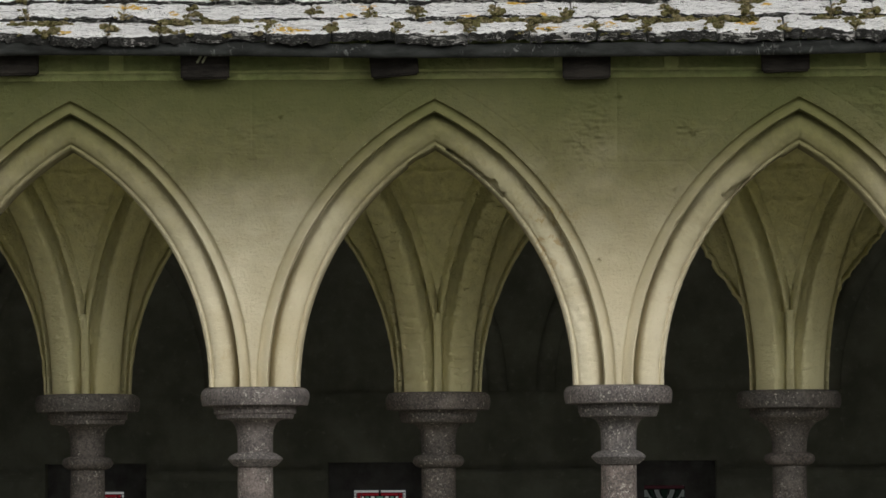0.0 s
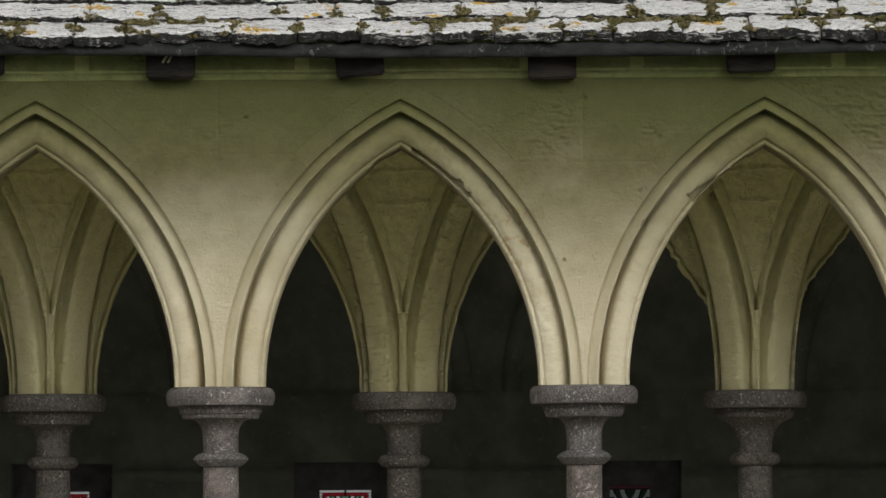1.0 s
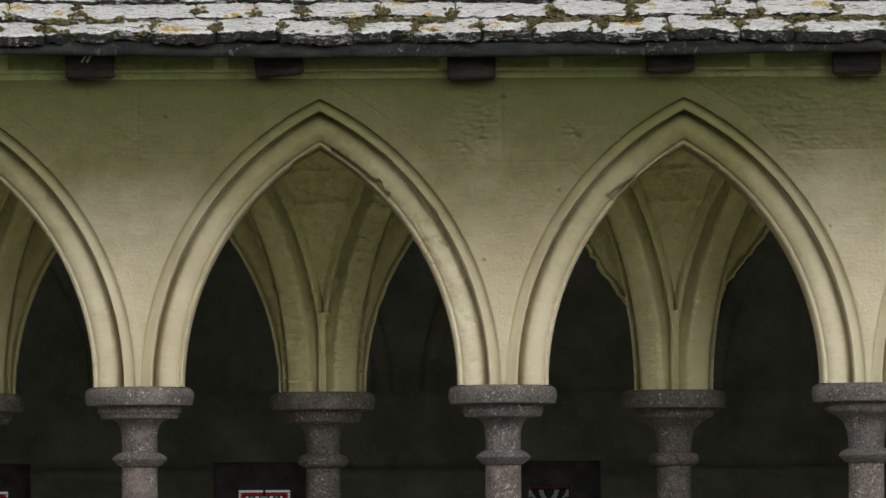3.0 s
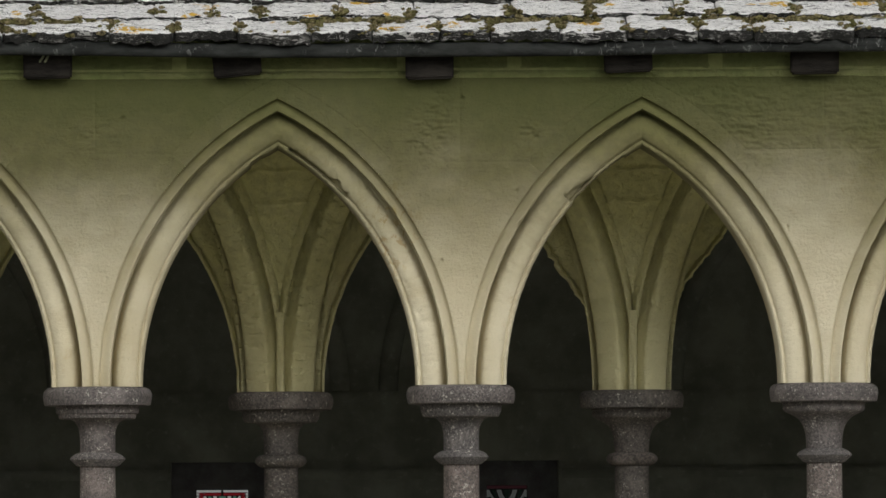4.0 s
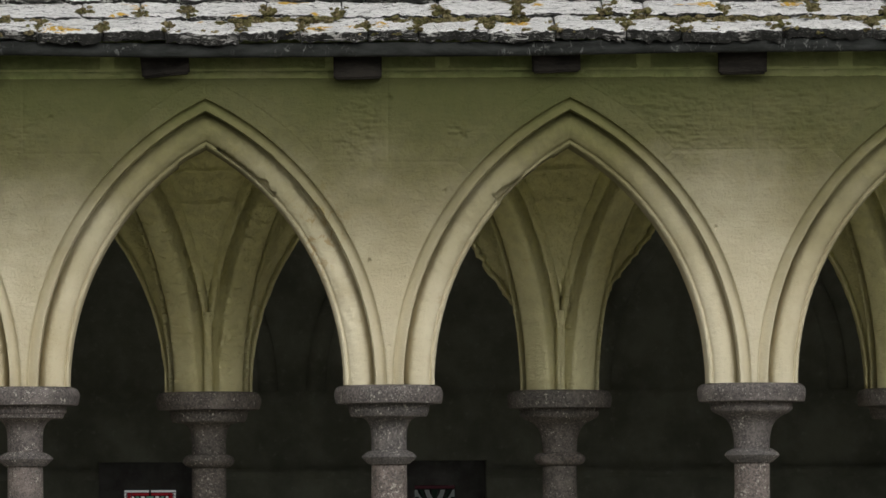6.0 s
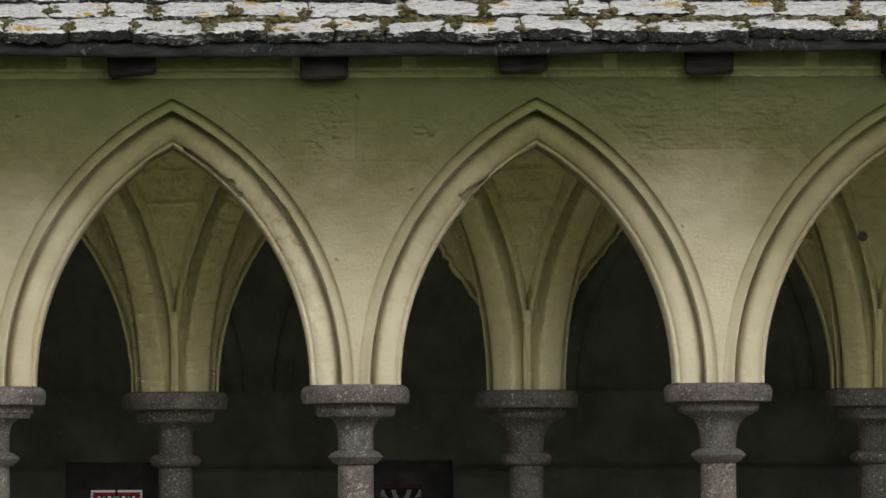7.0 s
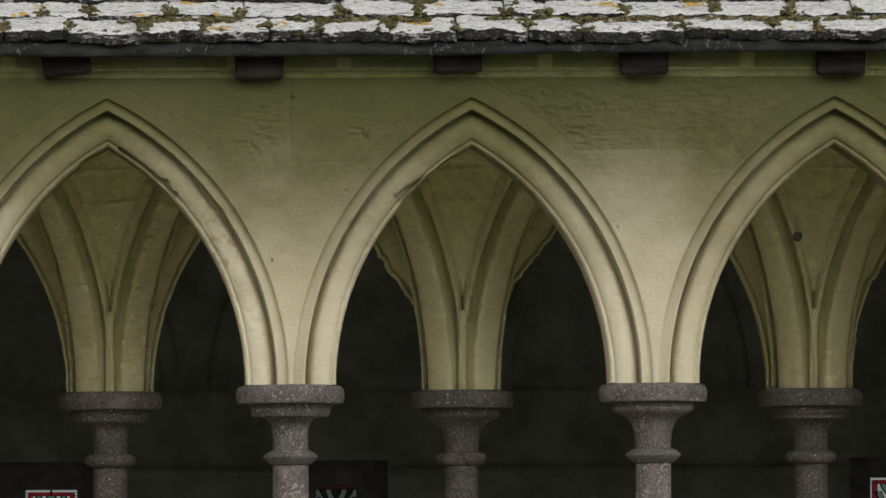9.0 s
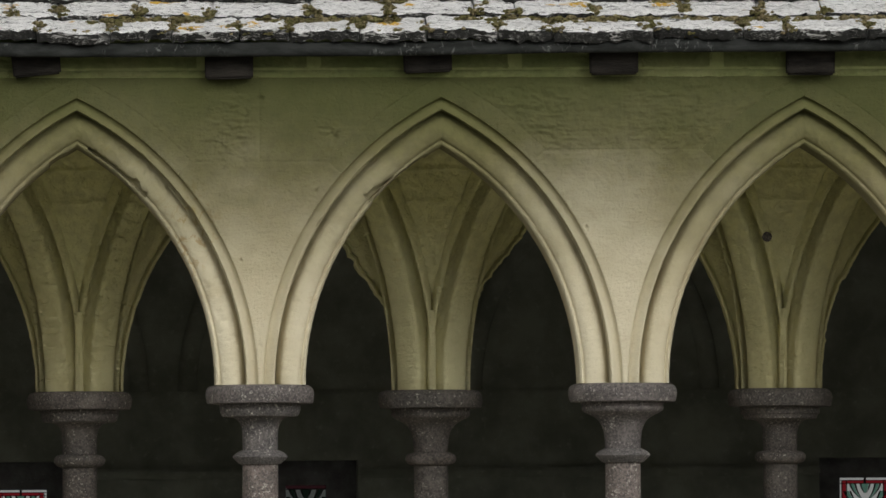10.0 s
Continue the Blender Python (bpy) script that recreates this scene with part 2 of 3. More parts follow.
def lathe(name, profile, material, steps=40, wobble=0.0, seed=0.0):
    rows = []
    for r, z in profile:
        row = []
        for i in range(steps):
            a = 2 * math.pi * i / steps
            k = r * (1 + wobble * fbm(3 * math.cos(a) + seed, 3 * math.sin(a), z * 14, 3))
            row.append((k * math.cos(a), k * math.sin(a), z))
        rows.append(row)
    me = sheet(name, rows, material, wrap=True)
    bm = bmesh.new()
    bm.from_mesh(me)
    for j in (0, len(rows) - 1):
        bm.verts.ensure_lookup_table()
        bm.faces.new([bm.verts[j * steps + i] for i in range(steps)])
    bmesh.ops.recalc_face_normals(bm, faces=bm.faces)
    bm.to_mesh(me)
    bm.free()
    me.set_sharp_from_angle(angle=radians(33))
    return me


def box(name, x0, x1, y0, y1, z0, z1, material, bevel=0.004, rough=0.0):
    bm = bmesh.new()
    bmesh.ops.create_cube(bm, size=1)
    for v in bm.verts:
        v.co = Vector((x0 + (v.co.x + 0.5) * (x1 - x0), y0 + (v.co.y + 0.5) * (y1 - y0), z0 + (v.co.z + 0.5) * (z1 - z0)))
    if bevel:
        bmesh.ops.bevel(bm, geom=bm.edges[:], offset=bevel, segments=2, affect="EDGES")
    if rough:
        bmesh.ops.subdivide_edges(bm, edges=bm.edges[:], cuts=2, use_grid_fill=True)
        for v in bm.verts:
            v.co += rough * noise.noise_vector(v.co * 9)
    me = bpy.data.meshes.new(name)
    bm.to_mesh(me)
    bm.free()
    me.materials.append(material)
    return me


# ---- plan of the arcade ----
BAY, HALF = 1.159, 0.5795
ARCH0, SPRING = -0.0185, 2.005         # centre of the first whole arch; height of the capitals' tops
C_IN = 0.4426                          # the arcs' centres lie this far past the arch's axis
R_IN, R_STEP, R_HOOD, R_BAND = 0.878, 0.977, 1.0142, 1.072
LEDGE, JOINT_A = 2.985, radians(43.7)
FRONT_Y, BACK_Y, ROW = 0.13, 0.90, 0.77
BAYS = range(-3, 6)
SEEN = range(-1, 4)


def axis(k):
    return ARCH0 + BAY * k


wall = tagged(empty("wall_arcade"), "pale limestone arcade wall, green with algae under the eaves", "wall", kind="structure")
RUBBED = [(0.505, 2.895, 0.05, 0.006), (0.44, 2.78, 0.04, 0.006), (0.475, 2.83, 0.075, 0.007), (0.48, 2.74, 0.05, 0.004), (-0.62, 2.79, 0.06, 0.005), (0.77, 2.82, 0.035, 0.004), (0.70, 2.66, 0.05, 0.003), (1.45, 2.86, 0.16, 0.005), (1.5, 2.76, 0.08, 0.004), (1.82, 2.86, 0.16, 0.0045), (2.0, 2.85, 0.1, 0.003), (0.79, 2.81, 0.03, 0.006), (-0.5, 2.86, 0.12, 0.002)]


PITS = [(0.566, 2.915, 0.007), (0.802, 2.792, 0.008), (0.790, 2.802, 0.005), (-0.51, 2.858, 0.0045), (0.36, 2.55, 0.005), (0.74, 2.62, 0.004), (1.36, 2.80, 0.004), (1.6, 2.5, 0.004), (0.5, 2.4, 0.004)]


def relief(x, z):
    d = 0.0012 * fbm(x * 9, 0.3, z * 9) + 0.0005 * fbm(x * 40, 1.7, z * 70, 3) + 0.0007 * fbm(x * 5, 8.3, z * 105, 3) * max(0.0, fbm(x * 2.1, 6.0, z * 2.1, 2) + 0.2)
    for px, pz, rad, amp in RUBBED:
        q = ((x - px) ** 2 + (z - pz) ** 2) / rad ** 2
        if q < 6:
            d += 0.6 * amp * math.exp(-q) * (fbm(x * 26, 4.1, z * 95, 5) + 0.8 * fbm(x * 42, 2.1, z * 50, 4))
    if 1.15 < x < 2.3 and z > 2.70:
        d += 0.0036 * fbm(x * 27, 5.5, z * 33, 5) * min(1.0, (z - 2.70) / 0.06, (x - 1.15) / 0.05, (2.3 - x) / 0.05)
    for px, pz, rad in PITS:
        q = ((x - px) ** 2 + (z - pz) ** 2) / rad ** 2
        if q < 5:
            d -= 0.012 * math.exp(-q)
    return d


def stone_face(name, x_left, x_right, h0, h1, rows, cols, x_at, label=""):
    """A dressed stone between two edges; its rim sinks into the joint."""
    pts = []
    for j in range(rows + 1):
        h = h0 + (h1 - h0) * j / rows
        a, b = x_left(h), x_right(h)
        row = []
        for i in range(cols + 1):
            x = a + (b - a) * i / cols
            edge = min(i, cols - i) / cols * (b - a)
            edge = min(edge, min(h - h0, h1 - h) + (0.02 if h0 == 0 and j < rows / 2 else 0))
            y = -relief(x_at + x, SPRING + h) + 0.0014 * max(0.0, 1 - edge / 0.006)
            row.append((x_at + x, y, SPRING + h))
        pts.append(row)
    return part(name, sheet(name, pts, limestone), wall, label)


def hood_x(h):
    return math.sqrt(max(0.0, R_HOOD ** 2 - h * h)) - C_IN


def band_x(h):
    return math.sqrt(max(0.0, R_BAND ** 2 - h * h)) - C_IN


JOINTS = {0: radians(41.3), -1: radians(43.5), 1: radians(43.9)}


def joint_angle(k):
    """The slanting joint beside the column between the arches k and k + 1."""
    return JOINTS.get(k, JOINT_A)


def spandrel_x(h, ja):
    """Inner edge of the spandrel stone: the hood, then the slanting joint."""
    top = R_HOOD * math.sin(ja)
    if h <= top:
        return hood_x(h)
    return hood_x(top) + (h - top) / math.tan(ja)


def voussoir_band(k, side):
    pts = []
    ja = joint_angle(k if side > 0 else k - 1)
    for j in range(7):
        r = R_HOOD + (R_BAND - R_HOOD) * j / 6
        end = math.acos(C_IN / r)
        row = []
        for i in range(49):
            a = ja + (end - ja) * i / 48
            x, h = r * math.cos(a) - C_IN, r * math.sin(a)
            edge = min(R_BAND - r, (a - ja) * r, (end - a) * r)
            X = axis(k) + side * x
            row.append((X, -relief(X, SPRING + h) + 0.0013 * max(0.0, 1 - edge / 0.006) * (j > 0), SPRING + h))
        pts.append(row)
    part("voussoir", sheet("voussoir", pts, limestone, flip=side > 0), wall)


for k in BAYS:
    fine = 3 if k in SEEN else 1
    X = axis(k) + HALF
    ja = joint_angle(k)
    jh = R_BAND * math.sin(ja)
    stone_face("spandrel_stone", lambda h: -(HALF - spandrel_x(h, ja)), lambda h: HALF - spandrel_x(h, ja), 0, jh, 60 * fine, 50 * fine, X)
    stone_face("upper_stone", lambda h: -(HALF - band_x(h)), lambda h: 0.0, jh, LEDGE - SPRING, 25 * fine, 40 * fine, X)
    stone_face("upper_stone", lambda h: 0.0, lambda h: HALF - band_x(h), jh, LEDGE - SPRING, 25 * fine, 40 * fine, X)
    for side in (-1, 1):
        voussoir_band(k, side)


def sweep(name, k, profile, material, y_mid, damage=None, steps=56, rough=0.0, dent=None):
    """A moulding along a pointed arch. profile: radius and depth; damage(side, angle, radius) adds to the radius."""
    rows = []
    for side in (-1, 1):
        for i in range(steps + 1):
            t = i / steps if side < 0 else 1 - i / steps
            row = []
            for r, y in profile:
                a = t * math.acos(C_IN / r)
                rr = r + (damage(side, math.degrees(a), r, y) if damage else 0.0)
                x, h = side * (rr * math.cos(a) - C_IN), rr * math.sin(a)
                if side * x < 0 or (t == 1):
                    x = 0.0
                p = Vector((axis(k) + x, y_mid + y + (dent(side, math.degrees(a), r, y) if dent else 0.0), SPRING + h))
                if rough and t < 1:
                    amount = WEAR.get((k, side), 0.0015) if rough < 0.001 else rough
                    w = fbm(p.x * 62, p.y * 62, p.z * 50, 5) * amount
                    p += Vector((side * w * 0.4, -w, 0))
                row.append(p)
            rows.append(row)
    me = sheet(name, rows, material)
    bm = bmesh.new()
    bm.from_mesh(me)
    bmesh.ops.remove_doubles(bm, verts=bm.verts, dist=0.0002)
    bm.to_mesh(me)
    bm.free()
    me.set_sharp_from_angle(angle=radians(48))
    return me


HOOD = [(1.0142, 0.003), (1.0125, 0.012), (1.009, 0.019), (1.004, 0.019), (0.997, 0.013), (0.988, 0.005), (0.983, 0.001), (0.9792, 0.0005), (0.9778, 0.0018), (0.9772, 0.02), (0.9775, 0.12)]
RING = [(0.979, 0.077), (0.9745, 0.0765), (0.9705, 0.068), (0.9655, 0.051), (0.958, 0.037), (0.950, 0.0305), (0.942, 0.027), (0.931, 0.024), (0.920, 0.0245), (0.912, 0.026), (0.907, 0.0285), (0.903, 0.0305), (0.8995, 0.033), (0.8975, 0.0365), (0.8960, 0.0405), (0.8935, 0.0415), (0.8915, 0.0385),
        (0.887, 0.0355), (0.882, 0.038), (0.879, 0.048), (0.878, 0.062), (0.878, 0.15), (0.878, 0.19), (0.884, 0.205), (0.9, 0.215), (0.93, 0.235), (0.96, 0.26), (1.02, 0.262)]


def ring_dent(k):
    """Depth lost where the roll has broken away above the bead."""
    def f(side, a, r, y):
        if k == 0 and side > 0 and a < 41 and 0.90 < r < 0.97:
            return 0.007 * max(0.0, fbm(a * 0.35, r * 42, 2.2, 5) - 0.05) * min(1.0, (41 - a) / 3, a / 4)
        if 0.955 < r < 0.985 and y < 0.1:
            # the hollow under the hood grows shallow towards the crown
            return -(y - 0.030) * 0.6 * min(1.0, max(0.0, (a - 18) / 24))
        if y > 0.12 or not 0.888 < r < 0.93:
            return 0.0
        if k == 0 and side > 0 and 42.2 < a < 57.6:
            rim = 0.8985 + 0.003 * fbm(a * 1.1, 0.2, 5.0, 4) + 0.010 * math.exp(-((a - 45.6) / 1.1) ** 2) + 0.006 * math.exp(-((a - 42.8) / 0.5) ** 2)
            return 0.022 * min(1.0, max(0.0, (rim - r) / 0.0012))
        if k == 1 and side < 0 and 41.0 < a < 49.5:
            rim = 0.917 - 0.0034 * (a - 41.0) + 0.0025 * fbm(a * 0.9, 1.2, 3.0, 3)
            return 0.026 * min(1.0, max(0.0, (rim - r) / 0.007))
        return 0.0
    return f


def ring_damage(k):
    """Lost bead and broken edges of two of the arches."""
    def f(side, a, r, y):
        d = 0.0
        if r < 0.8975 and y < 0.2:
            lost = 0.0
            if k == 1 and side < 0 and 41.0 < a < 56:
                lost = 0.8845 + 0.004 * fbm(a * 1.2, 0.7, 1.0, 5)
            if k == 0 and side < 0 and 53 < a < 58.5:
                lost = 0.885
            d = max(0.0, lost - r) * min(1.0, max(0.0, (57.5 - a) / 2.5) if k == 0 else 1.0)
        if y < 0.13:
            d += 0.0007 * fbm(a * 0.9 + side * 7 + k * 3, r * 45, 1.1 * k, 5) * min(1.0, max(0.0, 57 - a) / 5)
        return d
    return f


WEAR = {(0, 1): 0.0024, (1, -1): 0.0022, (3, -1): 0.0018}


def hood_damage(k):
    def f(side, a, r, y):
        d = 0.0009 * fbm(a * 0.4 + side * 9, r * 40, k * 2.3, 3) * min(1.0, max(0.0, 62 - a) / 5)
        if r < 0.985 and y < 0.02:
            if k == 0 and side > 0 and (33 < a < 37 or 47 < a < 48.5):
                d += 0.004 * abs(fbm(a * 1.5, 2, 3, 3)) + 0.001
            if k == 1 and side < 0 and 30.5 < a < 32:
                d += 0.006
        return d
    return f


for k in BAYS:
    part("hood_moulding", sweep("hood_moulding", k, HOOD, moulding_stone, 0.0, hood_damage(k)), wall)
    part("arch_ring", sweep("arch_ring", k, RING, moulding_stone, 0.0, ring_damage(k), steps=260 if k in SEEN else 40, rough=0.0009, dent=ring_dent(k)), wall)

# ledge and cornice stones over the arches
CORNICE = [-3.6, -3.0, -2.35, -1.7, -1.03, -0.33, 0.385, 0.735, 1.375, 2.02, 2.6, 3.3, 3.9, 4.5, 5.2, 5.8, 6.3]
for x0, x1 in zip(CORNICE, CORNICE[1:]):
    bm = bmesh.new()
    me = box("cornice_stone", x0 + 0.017, x1 - 0.017, 0.006, 0.2, LEDGE + 0.021, 3.125, cornice_mat, 0.006)
    bm.from_mesh(me)
    for _ in range(4):
        bmesh.ops.subdivide_edges(bm, edges=[e for e in bm.edges if e.calc_length() > 0.03], cuts=1, use_grid_fill=True)
    for v in bm.verts:
        v.co.y -= 0.007 * abs(fbm(v.co.x * 45, v.co.y * 45, v.co.z * 60, 4)) if v.co.y < 0.1 else 0.0
        v.co.z += 0.003 * fbm(v.co.x * 20, 3, v.co.z * 20, 3)
    bm.to_mesh(me)
    bm.free()
    part("cornice_stone", me, wall)
rows = []
for x in np.linspace(-3.6, 6.3, 400):
    w = 0.0025 * fbm(x * 7, 0, 0)
    rows.append([(x, 0.002, LEDGE - 0.006), (x, -0.003 + w, LEDGE - 0.002 + w), (x, -0.004 + w, LEDGE + 0.008 + w), (x, 0.0, LEDGE + 0.018 + w), (x, 0.02, LEDGE + 0.02)])
part("mortar_bed", box("mortar_bed", -3.6, 6.3, 0.008, 0.19, LEDGE + 0.016, 3.12, mortar_mat, 0), wall)
part("ledge", sheet("ledge", rows, cornice_mat, flip=True), wall, "thin mossy stone ledge")
part("wall_core", box("wall_core", -12, 12, 0.17, 0.26, SPRING + 0.93, 3.2, limestone, 0), wall)
for x0, x1 in ((-12, axis(BAYS[0]) - HALF), (axis(BAYS[-1]) + HALF, 12)):
    part("end_wall", box("end_wall", x0, x1, 0.0, 0.262, 0, 3.3, limestone, 0.01), wall)

# ---- columns ----
ABACUS = [(0.150, 0.0), (0.158, -0.0015), (0.165, -0.006), (0.1705, -0.013), (0.1730, -0.022), (0.1735, -0.030), (0.1725, -0.040), (0.1700, -0.049), (0.1690, -0.0555), (0.1680, -0.0575), (0.150, -0.0595)]
BELL = [(0.086, -0.1020), (0.077, -0.1065), (0.069, -0.1140), (0.0630, -0.1240), (0.0592, -0.1360), (0.0574, -0.150), (0.0568, -0.170), (0.0566, -0.190), (0.0566, -0.209)]
STEPPED = [(0.134, -0.0600), (0.1342, -0.0655), (0.1318, -0.0680), (0.1322, -0.0760), (0.1312, -0.0838), (0.1242, -0.0850), (0.1238, -0.0920), (0.1212, -0.0985), (0.1180, -0.1002)] + BELL
CHAMFERED = [(0.132, -0.0600), (0.1318, -0.0660), (0.1290, -0.0680), (0.1290, -0.0780), (0.1255, -0.0880), (0.1215, -0.0972), (0.1180, -0.0998)] + BELL
ROUNDED = [(0.133, -0.0600), (0.1335, -0.0660), (0.1300, -0.0680), (0.1320, -0.0760), (0.1290, -0.0850), (0.1210, -0.0915), (0.1100, -0.0965), (0.0960, -0.1030), (0.084, -0.1110), (0.0745, -0.1210), (0.0675, -0.1330), (0.0625, -0.1480), (0.0592, -0.1660), (0.0575, -0.1850), (0.0570, -0.209)]
SHARP_COLLAR = [(0.058, -0.207), (0.064, -0.2085), (0.074, -0.2135), (0.082, -0.2200), (0.0868, -0.2255), (0.0877, -0.2290), (0.0850, -0.2325), (0.077, -0.2400), (0.070, -0.2465), (0.0665, -0.2505), (0.058, -0.252)]
ROUND_COLLAR = [(0.058, -0.205), (0.069, -0.2065), (0.077, -0.2110), (0.0825, -0.2175), (0.0845, -0.2255), (0.0825, -0.2335), (0.077, -0.2400), (0.070, -0.2450), (0.058, -0.248)]
SHAFT = [(0.0565, -0.249)] + [(0.0565 + 0.0003 * (i % 3), -0.25 - 0.08 * i) for i in range(1, 14)]
BASE = [(0.058, -1.285), (0.075, -1.29), (0.088, -1.305), (0.085, -1.32), (0.072, -1.33), (0.09, -1.34), (0.11, -1.355), (0.12, -1.375), (0.12, -1.385)]


def chip(me, bites):
    """Knocks pieces off a turned stone: where, how wide, how deep."""
    for v in me.vertices:
        for cx, cy, cz, rad, deep in bites:
            q = ((v.co.x - cx) ** 2 + (v.co.y - cy) ** 2 + (v.co.z - cz) ** 2) / rad ** 2
            if q < 4:
                k = 1 - deep * math.exp(-q * q) * (1 + 0.6 * fbm(v.co.x * 60, v.co.y * 60, v.co.z * 60, 3))
                v.co.x, v.co.y = v.co.x * k, v.co.y * k
    return me


def make_column(x, y, stone, shaft_stone, capital, collar, label, group, seed, bites=()):
    c = tagged(empty("granite_column", x, y, SPRING), label, "column", group=group, kind="thing")
    part("abacus", lathe("abacus", ABACUS, stone, 72, 0.012, seed), c, "round moulded abacus with worn rim")
    part("capital", lathe("capital", capital, stone, 60, 0.010, seed + 3), c)
    part("collar", chip(lathe("collar", collar, stone, 60, 0.022, seed + 5), bites), c)
    part("shaft", lathe("shaft", SHAFT, shaft_stone, 40, 0.01, seed + 8), c)
    part("base", lathe("base", BASE, stone, 32, 0.01, seed + 9), c)
    part("plinth", box("plinth", -0.13, 0.13, -0.13, 0.13, -1.43, -1.385, stone, 0.006), c)


KINDS = {0: (STEPPED, "stepped"), 1: (CHAMFERED, "chamfered"), 2: (ROUNDED, "softly rounded")}
for k in range(-3, 7):
    shape, word = KINDS[k % 3]
    make_column(axis(k) - HALF, FRONT_Y, granite, granite_shaft, shape, SHARP_COLLAR, "slender grey-purple granite column with a %s capital" % word, "front row of columns", 7.3 * k)
for k in range(-3, 6):
    shape, word = KINDS[(k + 1) % 3]
    bites = ((-0.03, -0.078, -0.21, 0.03, 0.13), (0.045, -0.07, -0.235, 0.028, 0.14), (0.0, -0.083, -0.24, 0.02, 0.08)) if k == 1 else ()
    make_column(axis(k), BACK_Y, shaded_granite, shaded_granite, shape, ROUND_COLLAR, "slender granite column, shade put into its colour" + (", its collar broken" if k == 1 else ", behind the front arcade"), "rear row of columns", 60 + 5.1 * k, bites)

# ---- little vaults between the rows ----
vault = tagged(empty("vault"), "greenish limestone rib vault between two rows of columns", "vault", kind="structure")
RIB_LEN = math.hypot(HALF, ROW)
UX, UY = HALF / RIB_LEN, ROW / RIB_LEN
S0, R_RIB = 0.133, 0.978
S_C = S0 + R_RIB
MID = RIB_LEN / 2
# lateral offset from the rib's axis and how far it stands below the web
HALF_RIB = [(0.0888, -0.060), (0.0885, 0.010), (0.0872, 0.0200), (0.0830, 0.0245), (0.0785, 0.021), (0.0760, 0.011), (0.0748, -0.012), (0.0715, -0.028), (0.059, -0.033), (0.046, -0.026), (0.0412, -0.008), (0.0402, 0.012), (0.0430, 0.026), (0.0465, 0.036), (0.0455, 0.045), (0.040, 0.0505), (0.027, 0.053), (0.012, 0.0545)]
RIB = [(-w, n) for w, n in HALF_RIB] + HALF_RIB[::-1]
WEB = 0.052


def rib_point(s, w, x0, y0, sx, sy):
    return (x0 + sx * (UX * s + UY * w), y0 + sy * (UY * s - UX * w))


def make_rib(k, side, worn):
    """A diagonal rib from the rear column k to a front column."""
    rows = []
    steps = 110
    for i in range(2 * steps + 1):
        half = i <= steps
        t = i / steps if half else (2 * steps - i) / steps
        row = []
        for w, n in RIB:
            r = R_RIB + WEB - n
            a = t * math.acos((S_C - MID) / r)
            s, h = S_C - r * math.cos(a), r * math.sin(a)
            if not half:
                s = RIB_LEN - s
            x, y = rib_point(s, w, axis(k), BACK_Y, side, -1)
            if half and (x - axis(k)) * side < 0:
                x = axis(k)
            v = fbm(x * 30, y * 30, h * 62, 5) * worn * (0.75 if n > 0.02 else 0.25) * min(1.0, h / 0.04)
            row.append((x, y - v * 0.8, SPRING - 0.003 + h + v * 0.35))
        rows.append(row)
    me = sheet("rib", rows, vault_stone, flip=side < 0)
    me.set_sharp_from_angle(angle=radians(50))
    part("rib", me, vault)


def web_h(s):
    r = R_RIB + WEB + 0.010
    return math.sqrt(max(0.0, r * r - (S_C - s) ** 2))


def make_cell(x0, y0, sy):
    """The web of a triangular cell: apex at the column (x0, y0), opening towards the arch on the other row."""
    rows = []
    for j in range(121):
        s = 0.1 + (MID - 0.1) * j / 120
        w = -0.0885 if s > 0.1177 else -s * UX / UY
        xa, ya = rib_point(s, w, 0, 0, 1, 1)
        row = []
        for i in range(49):
            u = -1 + i / 24
            x, y = x0 + u * xa, y0 + sy * ya
            h = web_h(s) + 0.02 * (1 - u * u) * (s - 0.1) / MID + 0.014 * max(0.0, (abs(u) - 0.90) / 0.10) * min(1.0, max(0.0, (s - 0.13) / 0.2))
            bump = 0.005 * fbm(x * 12, y * 12, h * 12) + 0.0035 * fbm(x * 38, y * 38, h * 30, 3)
            bed = sum(math.exp(-((h - b - 0.006 * fbm(x * 5, b, 0)) / 0.006) ** 2) for b in (0.615, 0.715))
            row.append((x, y + bump + sy * 0.007 * bed * (-sy), SPRING + h + bump - 0.005 * bed))
        rows.append(row)
    part("web", sheet("web", rows, vault_stone, flip=sy > 0), vault)
    # the cell's other half, falling to the two columns of the opposite row
    for side in (-1, 1):
        rows = []
        for j in range(17):
            t = j / 16
            s = MID + (RIB_LEN - MID) * t
            xa, ya = rib_point(s, -0.07, 0, 0, 1, 1)
            top = math.acos(C_IN / 1.0) * (1 - t)
            bx, bh = math.cos(top) * 1.0 - C_IN, math.sin(top)
            by = y0 + sy * (ROW - 0.1)
            ha = web_h(RIB_LEN - s)
            rows.append([(x0 + side * (xa + (bx - xa) * u), y0 + sy * ya + (by - y0 - sy * ya) * u, SPRING + ha + (bh * 0.93 - ha) * u) for u in (0, 0.25, 0.5, 0.75, 1)])
        part("web", sheet("web", rows, vault_stone, flip=(sy > 0) == (side > 0)), vault)
    s = MID
    xa, ya = rib_point(s, -0.075, 0, 0, 1, 1)
    by = y0 + sy * (ROW - 0.1)
    rows = [[(x0 - xa + 2 * xa * i / 8, y0 + sy * ya, SPRING + web_h(s)) for i in range(9)], [(x0 + 0.001 * (i - 4), by, SPRING + 0.87) for i in range(9)]]
    part("web", sheet("web", rows, vault_stone), vault)


